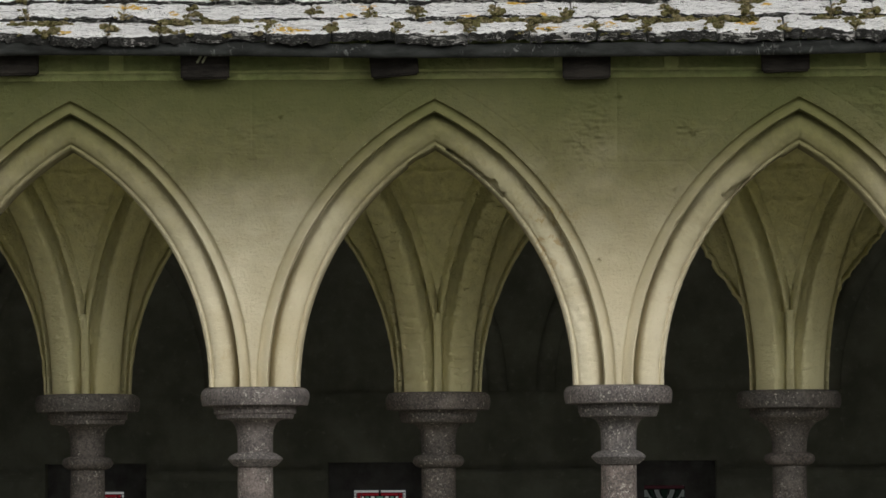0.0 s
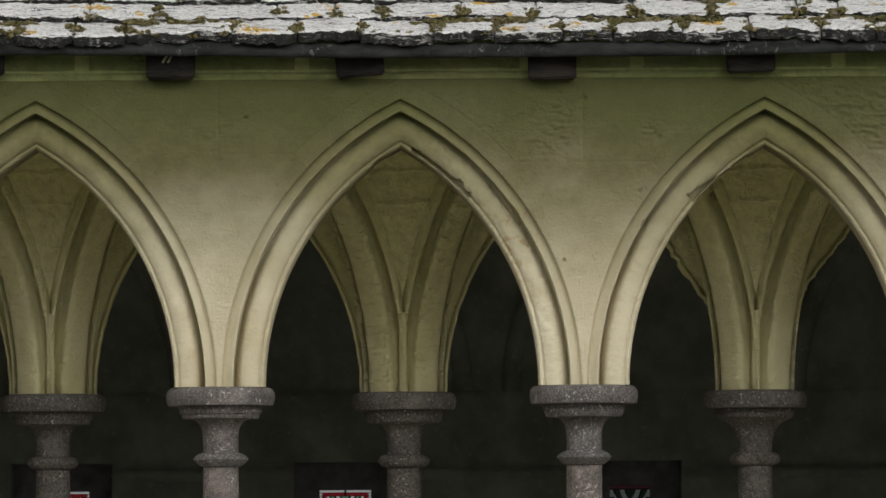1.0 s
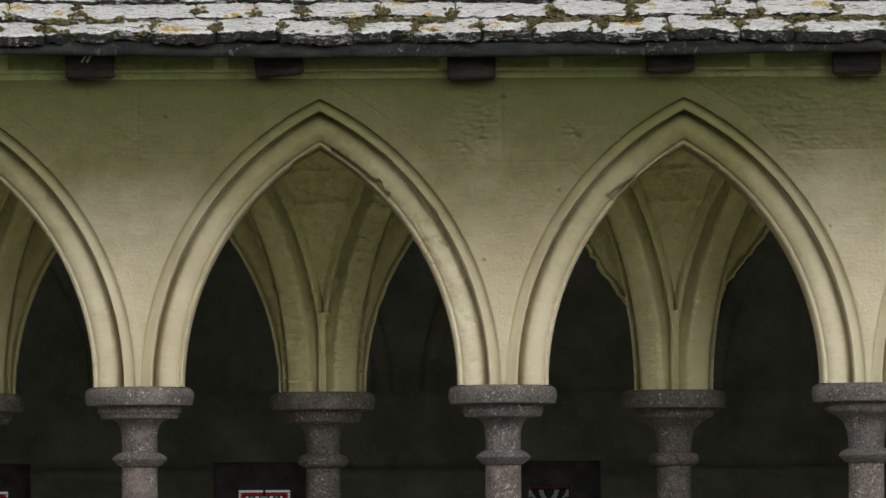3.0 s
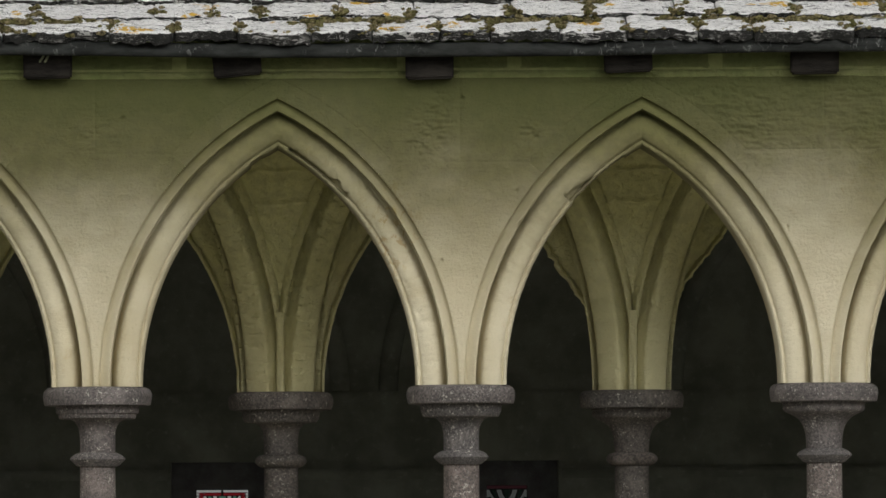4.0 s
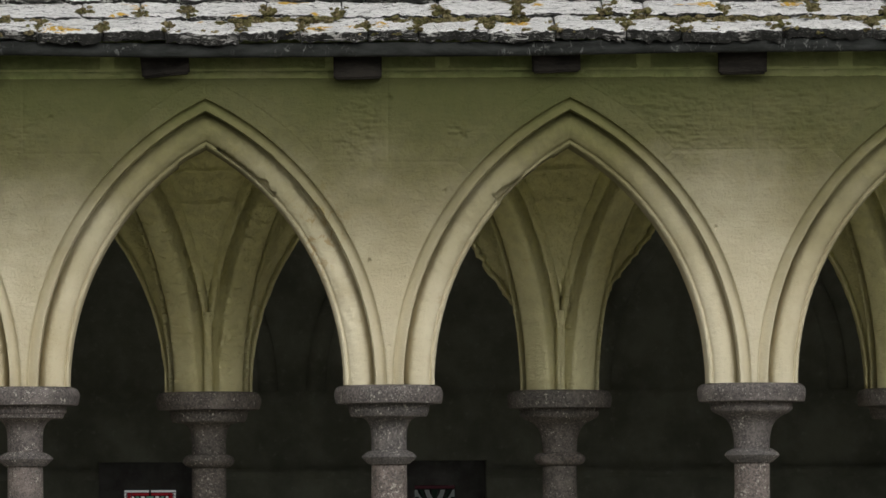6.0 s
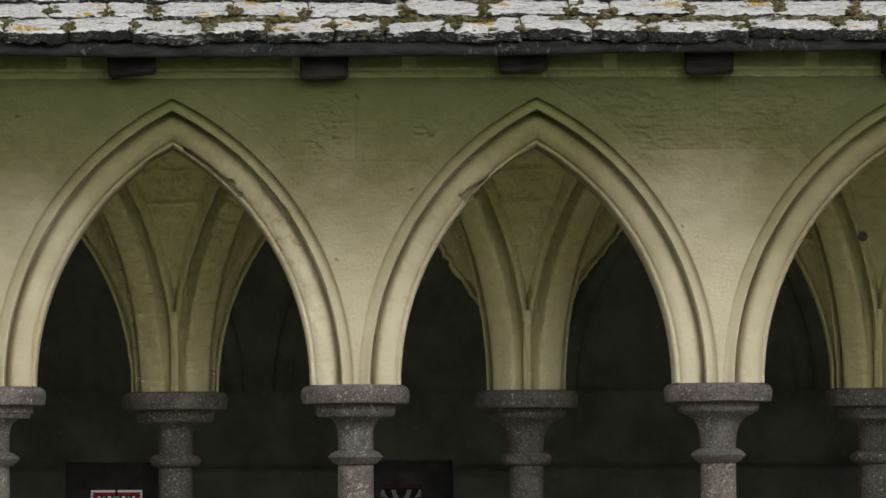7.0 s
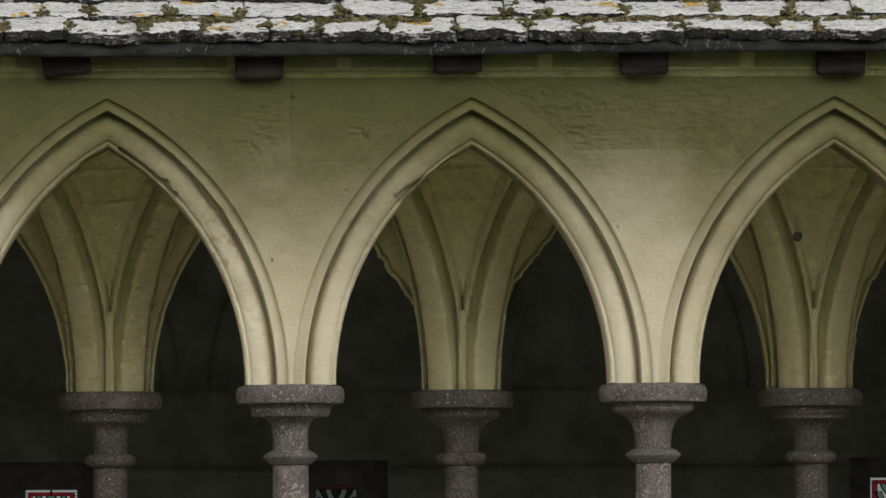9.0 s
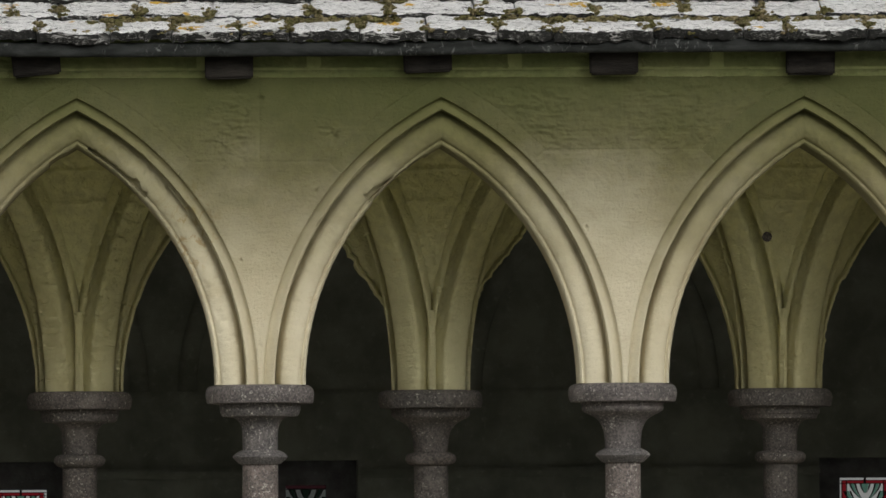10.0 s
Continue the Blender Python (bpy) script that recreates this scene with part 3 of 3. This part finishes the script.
def make_springer_bead(k):
    """The thin strip between the two ribs, below their parting."""
    rows = []
    for i in range(13):
        h = 0.26 * i / 12
        y = BACK_Y - 0.128 - 0.036 * (h / 0.26) ** 2
        rows.append([(axis(k) + x, y + d, SPRING + h) for x, d in ((-0.0135, 0.06), (-0.0125, 0.008), (-0.0085, 0.0), (0.0085, 0.0), (0.0125, 0.008), (0.0135, 0.06))])
    part("springer_bead", sheet("springer_bead", rows, vault_stone), vault)


BACK_RING = [(1.0, -0.020), (0.96, -0.020), (0.93, -0.016), (0.915, -0.010), (0.905, -0.002), (0.898, 0.006), (0.8955, 0.010), (0.892, 0.002), (0.886, -0.006), (0.880, -0.004), (0.878, 0.004), (0.878, 0.05), (0.885, 0.07), (0.92, 0.1), (0.97, 0.12), (1.02, 0.125)]


def back_damage(k):
    def f(side, a, r, y):
        d = 0.0025 * fbm(a * 0.3 + side * 5, y * 20, k * 4.0, 4)
        if r < 0.95 and y < 0.08:
            if k == 0 and side > 0:
                d += 0.034 * min(1.0, max(0.0, (27 - a) / 9)) + 0.010 * fbm(a * 0.7, 1, 2, 5) * (a < 42)
            if k == 1 and side < 0:
                d += 0.034 * min(1.0, max(0.0, (32 - a) / 10)) + 0.010 * fbm(a * 0.8, 3, 2, 5) * (a < 42)
            if k == 2 and side < 0 and a < 32:
                d += (0.003 if a < 11 else 0.009 if a < 24.5 else 0.0) + 0.003 * fbm(a * 0.9, 5, 2, 5)
        return d
    return f


for k in BAYS:
    for side in (-1, 1):
        worn = {(0, -1): 0.026, (0, 1): 0.022, (2, -1): 0.014, (2, 1): 0.010, (1, 1): 0.010}.get((k, side), 0.007)
        make_rib(k, side, worn)
    make_springer_bead(k)
    make_cell(axis(k), BACK_Y, -1)
    make_cell(axis(k) + HALF, FRONT_Y, 1)
    me = sweep("rear_arch", k, BACK_RING, vault_stone, BACK_Y, back_damage(k), steps=80)
    for v in me.vertices:
        v.co.x += HALF
    part("rear_arch", me, vault)
for k in range(BAYS[0], BAYS[-1] + 1):
    rows = []
    for i in range(-20, 21):
        x = HALF * i / 20
        rows.append([(axis(k) + HALF + x, BACK_Y + 0.11, SPRING + math.sqrt(0.98 ** 2 - (min(abs(x), 0.53) + C_IN) ** 2)), (axis(k) + HALF + x, BACK_Y + 0.11, 3.5)])
    part("rear_spandrel", sheet("rear_spandrel", rows, vault_stone), vault)

# a hole in one web: a dark plug, its colour standing for the shade inside
hole = lathe("drill_hole", [(0.0160, 0.0), (0.0155, 0.004), (0.0155, 0.02), (0.014, 0.045)], shaded_granite, 24, 0.04)
part("drill_hole", hole, vault, "dark plug for the shade of a round hole").matrix_local = pose(axis(2) - 0.061, 0.652, SPRING + 0.493, -84, 0, 0)

# ---- gallery behind: floor, back wall with windows, ceiling ----
low_wall = tagged(new("low_wall", box("low_wall", -12, 12, -0.08, 1.1, 0, SPRING - 1.43, ledge_stone, 0.02)), "low stone wall that carries the columns", "wall", kind="structure")
tagged(new("floor", box("floor", -12, 12, 1.1, 5.2, -0.1, 0.15, gallery_floor, 0)), "dark flagstone gallery floor in shade", "floor", kind="structure")
GAL_Y = 4.6
WINDOWS = [(-1.36, 0.2, 0), (-0.27, 0.2, 0), (0.832, 0.157, 1), (3.006, 0.2, 0)]
WIN_TOP, WIN_LOW = 1.724, 1.0
REC_TOP = 1.83
gal = tagged(empty("wall_gallery"), "dark masonry back wall of the gallery, deep in shade", "wall", kind="structure")
edges = sorted([x - 0.195 for x, w, _ in WINDOWS] + [x + 0.195 for x, w, _ in WINDOWS])
xs = [-12] + edges + [12]
for i in range(0, len(xs), 2):
    part("pier", box("pier", xs[i], xs[i + 1], GAL_Y, GAL_Y + 0.6, 0, REC_TOP, gallery_stone, 0), gal)
for x, w, _ in WINDOWS:
    part("window_breast", box("window_breast", x - 0.195, x + 0.195, GAL_Y, GAL_Y + 0.6, 0, WIN_LOW, gallery_stone, 0), gal)
part("upper_wall", box("upper_wall", -12, 12, GAL_Y, GAL_Y + 0.6, REC_TOP, 3.9, gallery_stone, 0), gal)
tagged(new("ceiling", box("ceiling", -12, 12, 0.9, 5.2, 3.5, 3.6, ceiling_wood, 0)), "dark boarded gallery ceiling", "ceiling", kind="structure")
for x in (-12, 12):
    tagged(new("wall_end", box("wall_end", x - 0.2, x + 0.2, 0, 5.2, 0, 4, gallery_stone, 0)), "plain end wall of the gallery", "wall", kind="structure")


# shallow blind arches over the windows, and two string courses
for x in [-1.36 - 1.09, -1.36, -0.27, 0.832, 1.93, 2.985, 2.985 + 1.09]:
    rows = []
    for side in (-1, 1):
        for i in range(25):
            t = i / 24 if side < 0 else 1 - i / 24
            row = []
            for r, y in ((0.935, 0.0), (0.93, -0.018), (0.90, -0.026), (0.87, -0.018), (0.86, 0.0)):
                a = t * math.acos(0.44 / r)
                row.append((x + side * (r * math.cos(a) - 0.44), GAL_Y + y, 2.10 + r * math.sin(a)))
            rows.append(row)
    part("blind_arch", sheet("blind_arch", rows, gallery_stone), gal)
for z0, z1 in ((REC_TOP - 0.07, REC_TOP - 0.03),):
    for i in range(0, len(xs), 2):
        part("string_course", box("string_course", xs[i], xs[i + 1], GAL_Y - 0.05, GAL_Y - 0.001, z0, z1, gallery_stone, 0.012), gal)
part("string_course", box("string_course", -12, 12, GAL_Y - 0.014, GAL_Y - 0.001, 2.058, 2.097, gallery_stone, 0.01), gal)


def make_window(n, x, w, kind):
    y = GAL_Y + 0.17
    win = tagged(empty("window_%d" % n, x, y, 0), ("small stained-glass window with red border" if kind == 0 else "small stained-glass window with pale green leaves") + " in dark leading", "window", kind="structure")
    s, top = w / 2, WIN_TOP + (0.030 if x > 2 else 0.012 if kind else 0.0)
    # stone closing the recess round the lights, its shade put into the grey
    for a, b in ((-0.195, -s), (s, 0.195)):
        part("jamb", box("jamb", a, b, -0.02, 0.06, WIN_LOW, REC_TOP, recess_shade, 0), win)
    part("lintel", box("lintel", -s, s, -0.02, 0.06, top, REC_TOP, recess_shade, 0), win)

    def pane(name, a, b, z0, z1, mat):
        part(name, mesh(name, [(a, 0, z0), (b, 0, z0), (b, 0, z1), (a, 0, z1)], [(0, 1, 2, 3)], mat, False), win)

    def lead_bar(a, b, z0, z1):
        part("lead_bar", box("lead_bar", a, b, -0.005, 0.010, z0, z1, leading, 0.001), win)

    e = 0.012
    for a, b in ((-s, -0.004), (0.004, s)):
        if kind == 0:
            pane("pane", a, b, top - 0.0075, top - 0.001, white_glass)
            pane("pane", a + (e if a < 0 else 0), b - (e if b > 0.01 else 0), top - 0.0215, top - 0.0115, red_glass)
    if kind == 0:
        for a in (-s, s - 0.008):
            pane("pane", a, a + 0.008, WIN_LOW, top - 0.0115, white_glass)
        for a in (-s + 0.012, s - 0.026):
            pane("pane", a, a + 0.014, WIN_LOW, top - 0.024, red_glass)
        lead_bar(-s, s, top - 0.0115, top - 0.009)
        lead_bar(-0.004, 0.004, top - 0.023, top)
        lead_bar(-s, s, top - 0.024, top - 0.0215)
        for a in (-s + 0.0085, s - 0.0115, -s + 0.027, s - 0.029):
            lead_bar(a, a + 0.003, WIN_LOW, top - 0.0115)
    inner = s - 0.029 if kind == 0 else s
    if kind:
        pane("pane", -s, s, top - 0.013, top, dim_red_glass)
        lead_bar(-s, s, top - 0.017, top - 0.013)
    z1 = top - (0.024 if kind == 0 else 0.017)
    # pale glass with green blades between the curling leaves, each edged with lead
    ground_glass, blade_glass = (white_glass, green_glass) if kind == 0 else (dull_white_glass, muted_glass)
    pane("ground_pane", -inner, inner, z1 - 0.16, z1, ground_glass)

    def strip(name, side, p0, p1, bulge, inset, outset, y, mat):
        """A curved strip along p0 to p1 between two offsets from its middle line."""
        rim = ([], [])
        for i in range(13):
            u = i / 12
            x = p0[0] + (p1[0] - p0[0]) * u + bulge * math.sin(math.pi * u)
            z = p0[1] + (p1[1] - p0[1]) * u
            taper = 0.25 + 0.75 * math.cos(0.5 * math.pi * u)
            rim[0].append((side * (x + inset * taper), y, z1 + z))
            rim[1].append((side * (x + outset * taper), y, z1 + z))
        part(name, sheet(name, rim, mat, smooth=False), win)

    k = inner / 0.071
    blades = (((0.049 * k, 0.0), (0.014 * k, -0.06), 0.006, 0.0065), ((0.071 * k, -0.028), (0.026 * k, -0.09), 0.006, 0.009), ((0.0, 0.0), (0.0, -0.036), 0.0, 0.014))
    for p0, p1, bulge, width in blades:
        for side in (-1, 1) if p0[0] else (1,):
            strip("blade_pane", side, p0, p1, bulge, -width, width, -0.002, blade_glass)
            strip("lead_line", side, p0, p1, bulge, -width - 0.007, -width, -0.009, leading)
            strip("lead_line", side, p0, p1, bulge, width, width + 0.007, -0.009, leading)
    pane("lower_light", -inner, inner, WIN_LOW, z1 - 0.16, green_glass)


cloud = Nodes("bright_cloud")
glow = cloud.t.nodes.new("ShaderNodeEmission")
glow.inputs["Color"].default_value, glow.inputs["Strength"].default_value = (0.95, 0.98, 1.0, 1.0), 0.29
cloud.t.links.new(glow.outputs[0], cloud.t.nodes["Material Output"].inputs[0])
tagged(new("backdrop", mesh("backdrop", [(-30, 40, -1), (30, 40, -1), (30, 40, 12), (-30, 40, 12)], [(0, 1, 2, 3)], cloud.m, False)), "pale overcast sky beyond the gallery windows", "sky", kind="structure")
for i, (x, w, kind) in enumerate(WINDOWS):
    make_window(i + 1, x, w, kind)

# ---- eaves: rafters, gutter board, roof of schist slabs ----
roof = tagged(empty("roof"), "low schist slab roof, white with lichen and tufted with moss", "roof", kind="structure")
RAFTERS = [(-1.352, 2.978, 0), (-0.746, 2.962, 0), (-0.142, 2.967, -5), (0.465, 2.955, 0), (1.097, 2.974, -1.5), (1.689, 2.966, 0), (2.316, 2.963, 1)]
RAFTERS += [(RAFTERS[0][0] - 0.61 * i, 2.967, 0) for i in (1, 2, 3)] + [(2.316 + 0.61 * i, 2.965, 0) for i in (1, 2, 3, 4)]
for x, z, roll in RAFTERS:
    me = box("rafter", -0.076, 0.076, -0.055, 0.5, 0.0, 0.10, oak, 0.006, 0.003)
    r = part("rafter", me, roof, "dark weathered rafter end")
    r.matrix_local = pose(x, 0, z + 0.019, 0, roll, 0)

# two pale slanting streaks on one rafter end
scar = make_plain("pale_streak_tone", (0.33, 0.36, 0.22), 0.8, 60, 0.4)
for dx, tilt in ((-0.018, 32), (-0.002, 28)):
    sc = part("scar", box("scar", -0.0035, 0.0035, -0.003, 0.003, -0.014, 0.016, scar, 0.002), roof, "pale slanting streak on a rafter end")
    sc.matrix_local = pose(-0.746 + dx, -0.056, 2.962 + 0.019 + 0.062, 0, tilt, 0)

EAVE_Y, SLAB_Z, UP = -0.13, 3.122, 0.022
EAVE = [(-4, 3.03), (-1.9, 3.03), (-1.2, 3.034), (-0.6, 3.026), (-0.2, 3.018), (0.1, 3.0165), (0.5, 3.018), (0.93, 3.018), (1.2, 3.022), (1.5, 3.027), (2.38, 3.030), (6.5, 3.03)]


def eave_z(x):
    return float(np.interp(x, [e[0] for e in EAVE], [e[1] for e in EAVE]))


rows = []
for x in np.linspace(-3.6, 6.3, 700):
    z = eave_z(x) + UP + 0.0012 * fbm(x * 14, 0, 0)
    b = 0.003 * fbm(x * 11, 2, 0)
    rows.append([(x, EAVE_Y + dy, z + dz) for dy, dz in ((0.08, 0.012), (0.035, 0.0), (0.022, 0.0), (0.016, 0.006), (0.015 + b, 0.02), (0.022 + b, 0.026), (0.023 + b, 0.04), (0.03, 0.046), (0.08, 0.046))])
part("gutter_board", sheet("gutter_board", rows, lead, flip=True), roof, "dark weathered board under the slabs")

COURSES = [(0.0, 0.0), (0.118, 0.058), (0.255, 0.128), (0.375, 0.19), (0.495, 0.252)]
SLOPE, SLAB_TILT = 0.515, 0.36
LOWER = [-1.235, -1.05, -0.886, -0.548, -0.344, -0.143, 0.09, 0.283, 0.495, 0.657, 0.875, 1.09, 1.315, 1.491, 1.809, 2.096, 2.233, 2.49]
UPPER = [-1.317, -1.007, -0.8, -0.41, -0.224, -0.077, 0.178, 0.417, 0.727, 0.984, 1.249, 1.38, 1.63, 1.903, 2.158, 2.361]
dice = random.Random(5)


def joints(known):
    js = list(known)
    while js[0] > -3.4:
        js.insert(0, js[0] - dice.uniform(0.14, 0.26))
    while js[-1] < 6.0:
        js.append(js[-1] + dice.uniform(0.14, 0.26))
    return js


def make_slab(x0, x1, course):
    """One split schist slab: uneven top, ragged lower edge, layered thickness."""
    y0, z0 = EAVE_Y + COURSES[course][0], SLAB_Z + COURSES[course][1]
    seed = dice.uniform(0, 90)
    thick = dice.uniform(0.017, 0.024) + (0.014 if course == 0 else 0.0)
    lift, drop, out = dice.uniform(-0.005, 0.006), dice.uniform(-0.009, 0.009), dice.uniform(-0.014, 0.012)
    nx, ny = max(12, int((x1 - x0) / 0.007)), 14
    rows = []
    tilt = SLAB_TILT
    for j in range(ny + 3):
        row = []
        for i in range(nx + 1):
            u = i / nx
            side = min(u, 1 - u) * (x1 - x0)
            x = x0 + (x1 - x0) * u
            ragged = 0.013 * fbm(x * 24 + seed, 0.5, 0, 5) + out + 0.012 * max(0, 1 - side / 0.02) ** 2
            v = max(0, j - 2) / ny
            y = y0 + ragged * (1 - v) + v * 0.19
            top = z0 + (y - y0) * tilt + lift + drop * (u - 0.5) + 0.006 * fbm(x * 15 + seed, y * 55, 0, 5) + 0.004 * abs(fbm(x * 30 + seed, y * 90, 4, 3)) - 0.006 * max(0, 1 - side / 0.012)
            if j == 2:
                top -= 0.004
                y -= 0.002
            if j == 1:
                top, y = top - (0.3 + 0.4 * noise.noise(Vector((x * 20 + seed, 5, 0)))) * thick, y - 0.003 + 0.009 * fbm(x * 40 + seed, 3, 0, 4)
            if j == 0:
                top, y = top - thick * (1 + 0.34 * fbm(x * 26 + seed, 9, 0, 6)), y + 0.010 + 0.007 * fbm(x * 30 + seed, 7, 0, 3)
            row.append((x + 0.0015 * (1 if u == 0 else -1 if u == 1 else 0), y, top))
        rows.append(row)
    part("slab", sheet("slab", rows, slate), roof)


course_joints = [joints(LOWER), joints(UPPER)] + [joints([-1.2 + 0.05 * c]) for c in range(3)]
for c, js in enumerate(course_joints):
    for x0, x1 in zip(js, js[1:]):
        if -2.2 < x0 < 3.6:
            make_slab(x0, x1, c)
rows = []
for x in np.linspace(-12, 12, 500):
    inside = -2.2 < x < 3.6
    row = []
    for j in range(12):
        y = EAVE_Y + (0.06 if inside else 0.0) + 0.5 * j
        row.append((x, y, SLAB_Z + (y - EAVE_Y) * SLOPE - (0.055 if inside else 0.0) + 0.004 * fbm(x * 9, y * 9, 0)))
    rows.append(row)
part("roof_deck", sheet("roof_deck", rows, slate, flip=True), roof)


def make_moss():
    """Moss cushions in the joints and along the lower edges of the slabs."""
    d = random.Random(11)
    spots = []
    for c in (0, 1, 2):
        y, z = EAVE_Y + COURSES[c][0], SLAB_Z + COURSES[c][1]
        for x in course_joints[c]:
            if -1.75 < x < 2.9:
                for _ in range(d.randint(4, 8)):
                    v = d.uniform(-0.012, 0.085)
                    spots.append((x + d.uniform(-0.018, 0.018), y + v, z + v * SLAB_TILT + 0.002, d.uniform(0.006, 0.0195), 1.15))
        if c:
            x = -1.75
            while x < 2.9:
                n = noise.noise(Vector((x * 2.3, c * 5.0, 0)))
                if n > (-0.25 if (c == 1 and x > 0.55) else -0.1 if (c == 1 and x < -0.62) else 0.12):
                    spots.append((x, y - 0.016 + d.uniform(-0.01, 0.006), z - 0.022 + d.uniform(-0.005, 0.006), d.uniform(0.010, 0.019), 1.7))
                x += d.uniform(0.008, 0.022)
    for x in np.arange(-1.75, 2.9, 0.055):
        if d.random() < 0.75:
            spots.append((x + d.uniform(-0.03, 0.03), EAVE_Y + d.uniform(0, 0.01), SLAB_Z - 0.004 + d.uniform(-0.008, 0.006), d.uniform(0.005, 0.012), 1.4))
    verts, faces = [], []
    ball = bmesh.new()
    bmesh.ops.create_icosphere(ball, subdivisions=2, radius=1)
    ball.verts.ensure_lookup_table()
    bv = [v.co.copy() for v in ball.verts]
    bf = [[v.index for v in f.verts] for f in ball.faces]
    ball.free()
    spots = [(x + d.gauss(0, 0.6) * r * wide, y + d.gauss(0, 0.5) * r, z + d.gauss(0, 0.3) * r, r * d.uniform(0.28, 0.6), wide) for x, y, z, r, wide in spots for _ in range(6)]
    for x, y, z, r, wide in spots:
        o = len(verts)
        s = d.uniform(0, 50)
        for v in bv:
            k = r * (1 + 0.6 * fbm(v.x * 2.6 + s, v.y * 2.2, v.z * 2.2, 5))
            verts.append((x + v.x * k * wide, y + v.y * k, z + v.z * k * 0.8))
        faces += [[o + i for i in f] for f in bf]
    me = mesh("moss", verts, faces, moss_mat)
    tagged(part("moss", me, roof, "olive-brown moss cushions between the slabs"), kind="stuff")


make_moss()

# ---- the garth and what closes it, behind and beside the camera ----
# unseen; made pale to throw light up under the eaves and vaults
tagged(new("ground", box("ground", -400, 400, -400, 400, -0.3, 0.0, ground_mat, 0)), "unseen pale ground that bounces light upward", "ground", kind="structure")
# unseen plain walls, added to keep low light out of the gallery
tagged(new("wall_south", box("wall_south", -13, 13, -25.2, -24.8, 0, 4.2, render_wall, 0.02)), "unseen plain stone wall closing the garth", "wall", kind="structure")
for x in (-12.5, 12.5):
    tagged(new("wall_side", box("wall_side", x - 0.3, x + 0.3, -24.8, -0.5, 0, 4.2, render_wall, 0.02)), "unseen plain stone wall beside the garth", "wall", kind="structure")
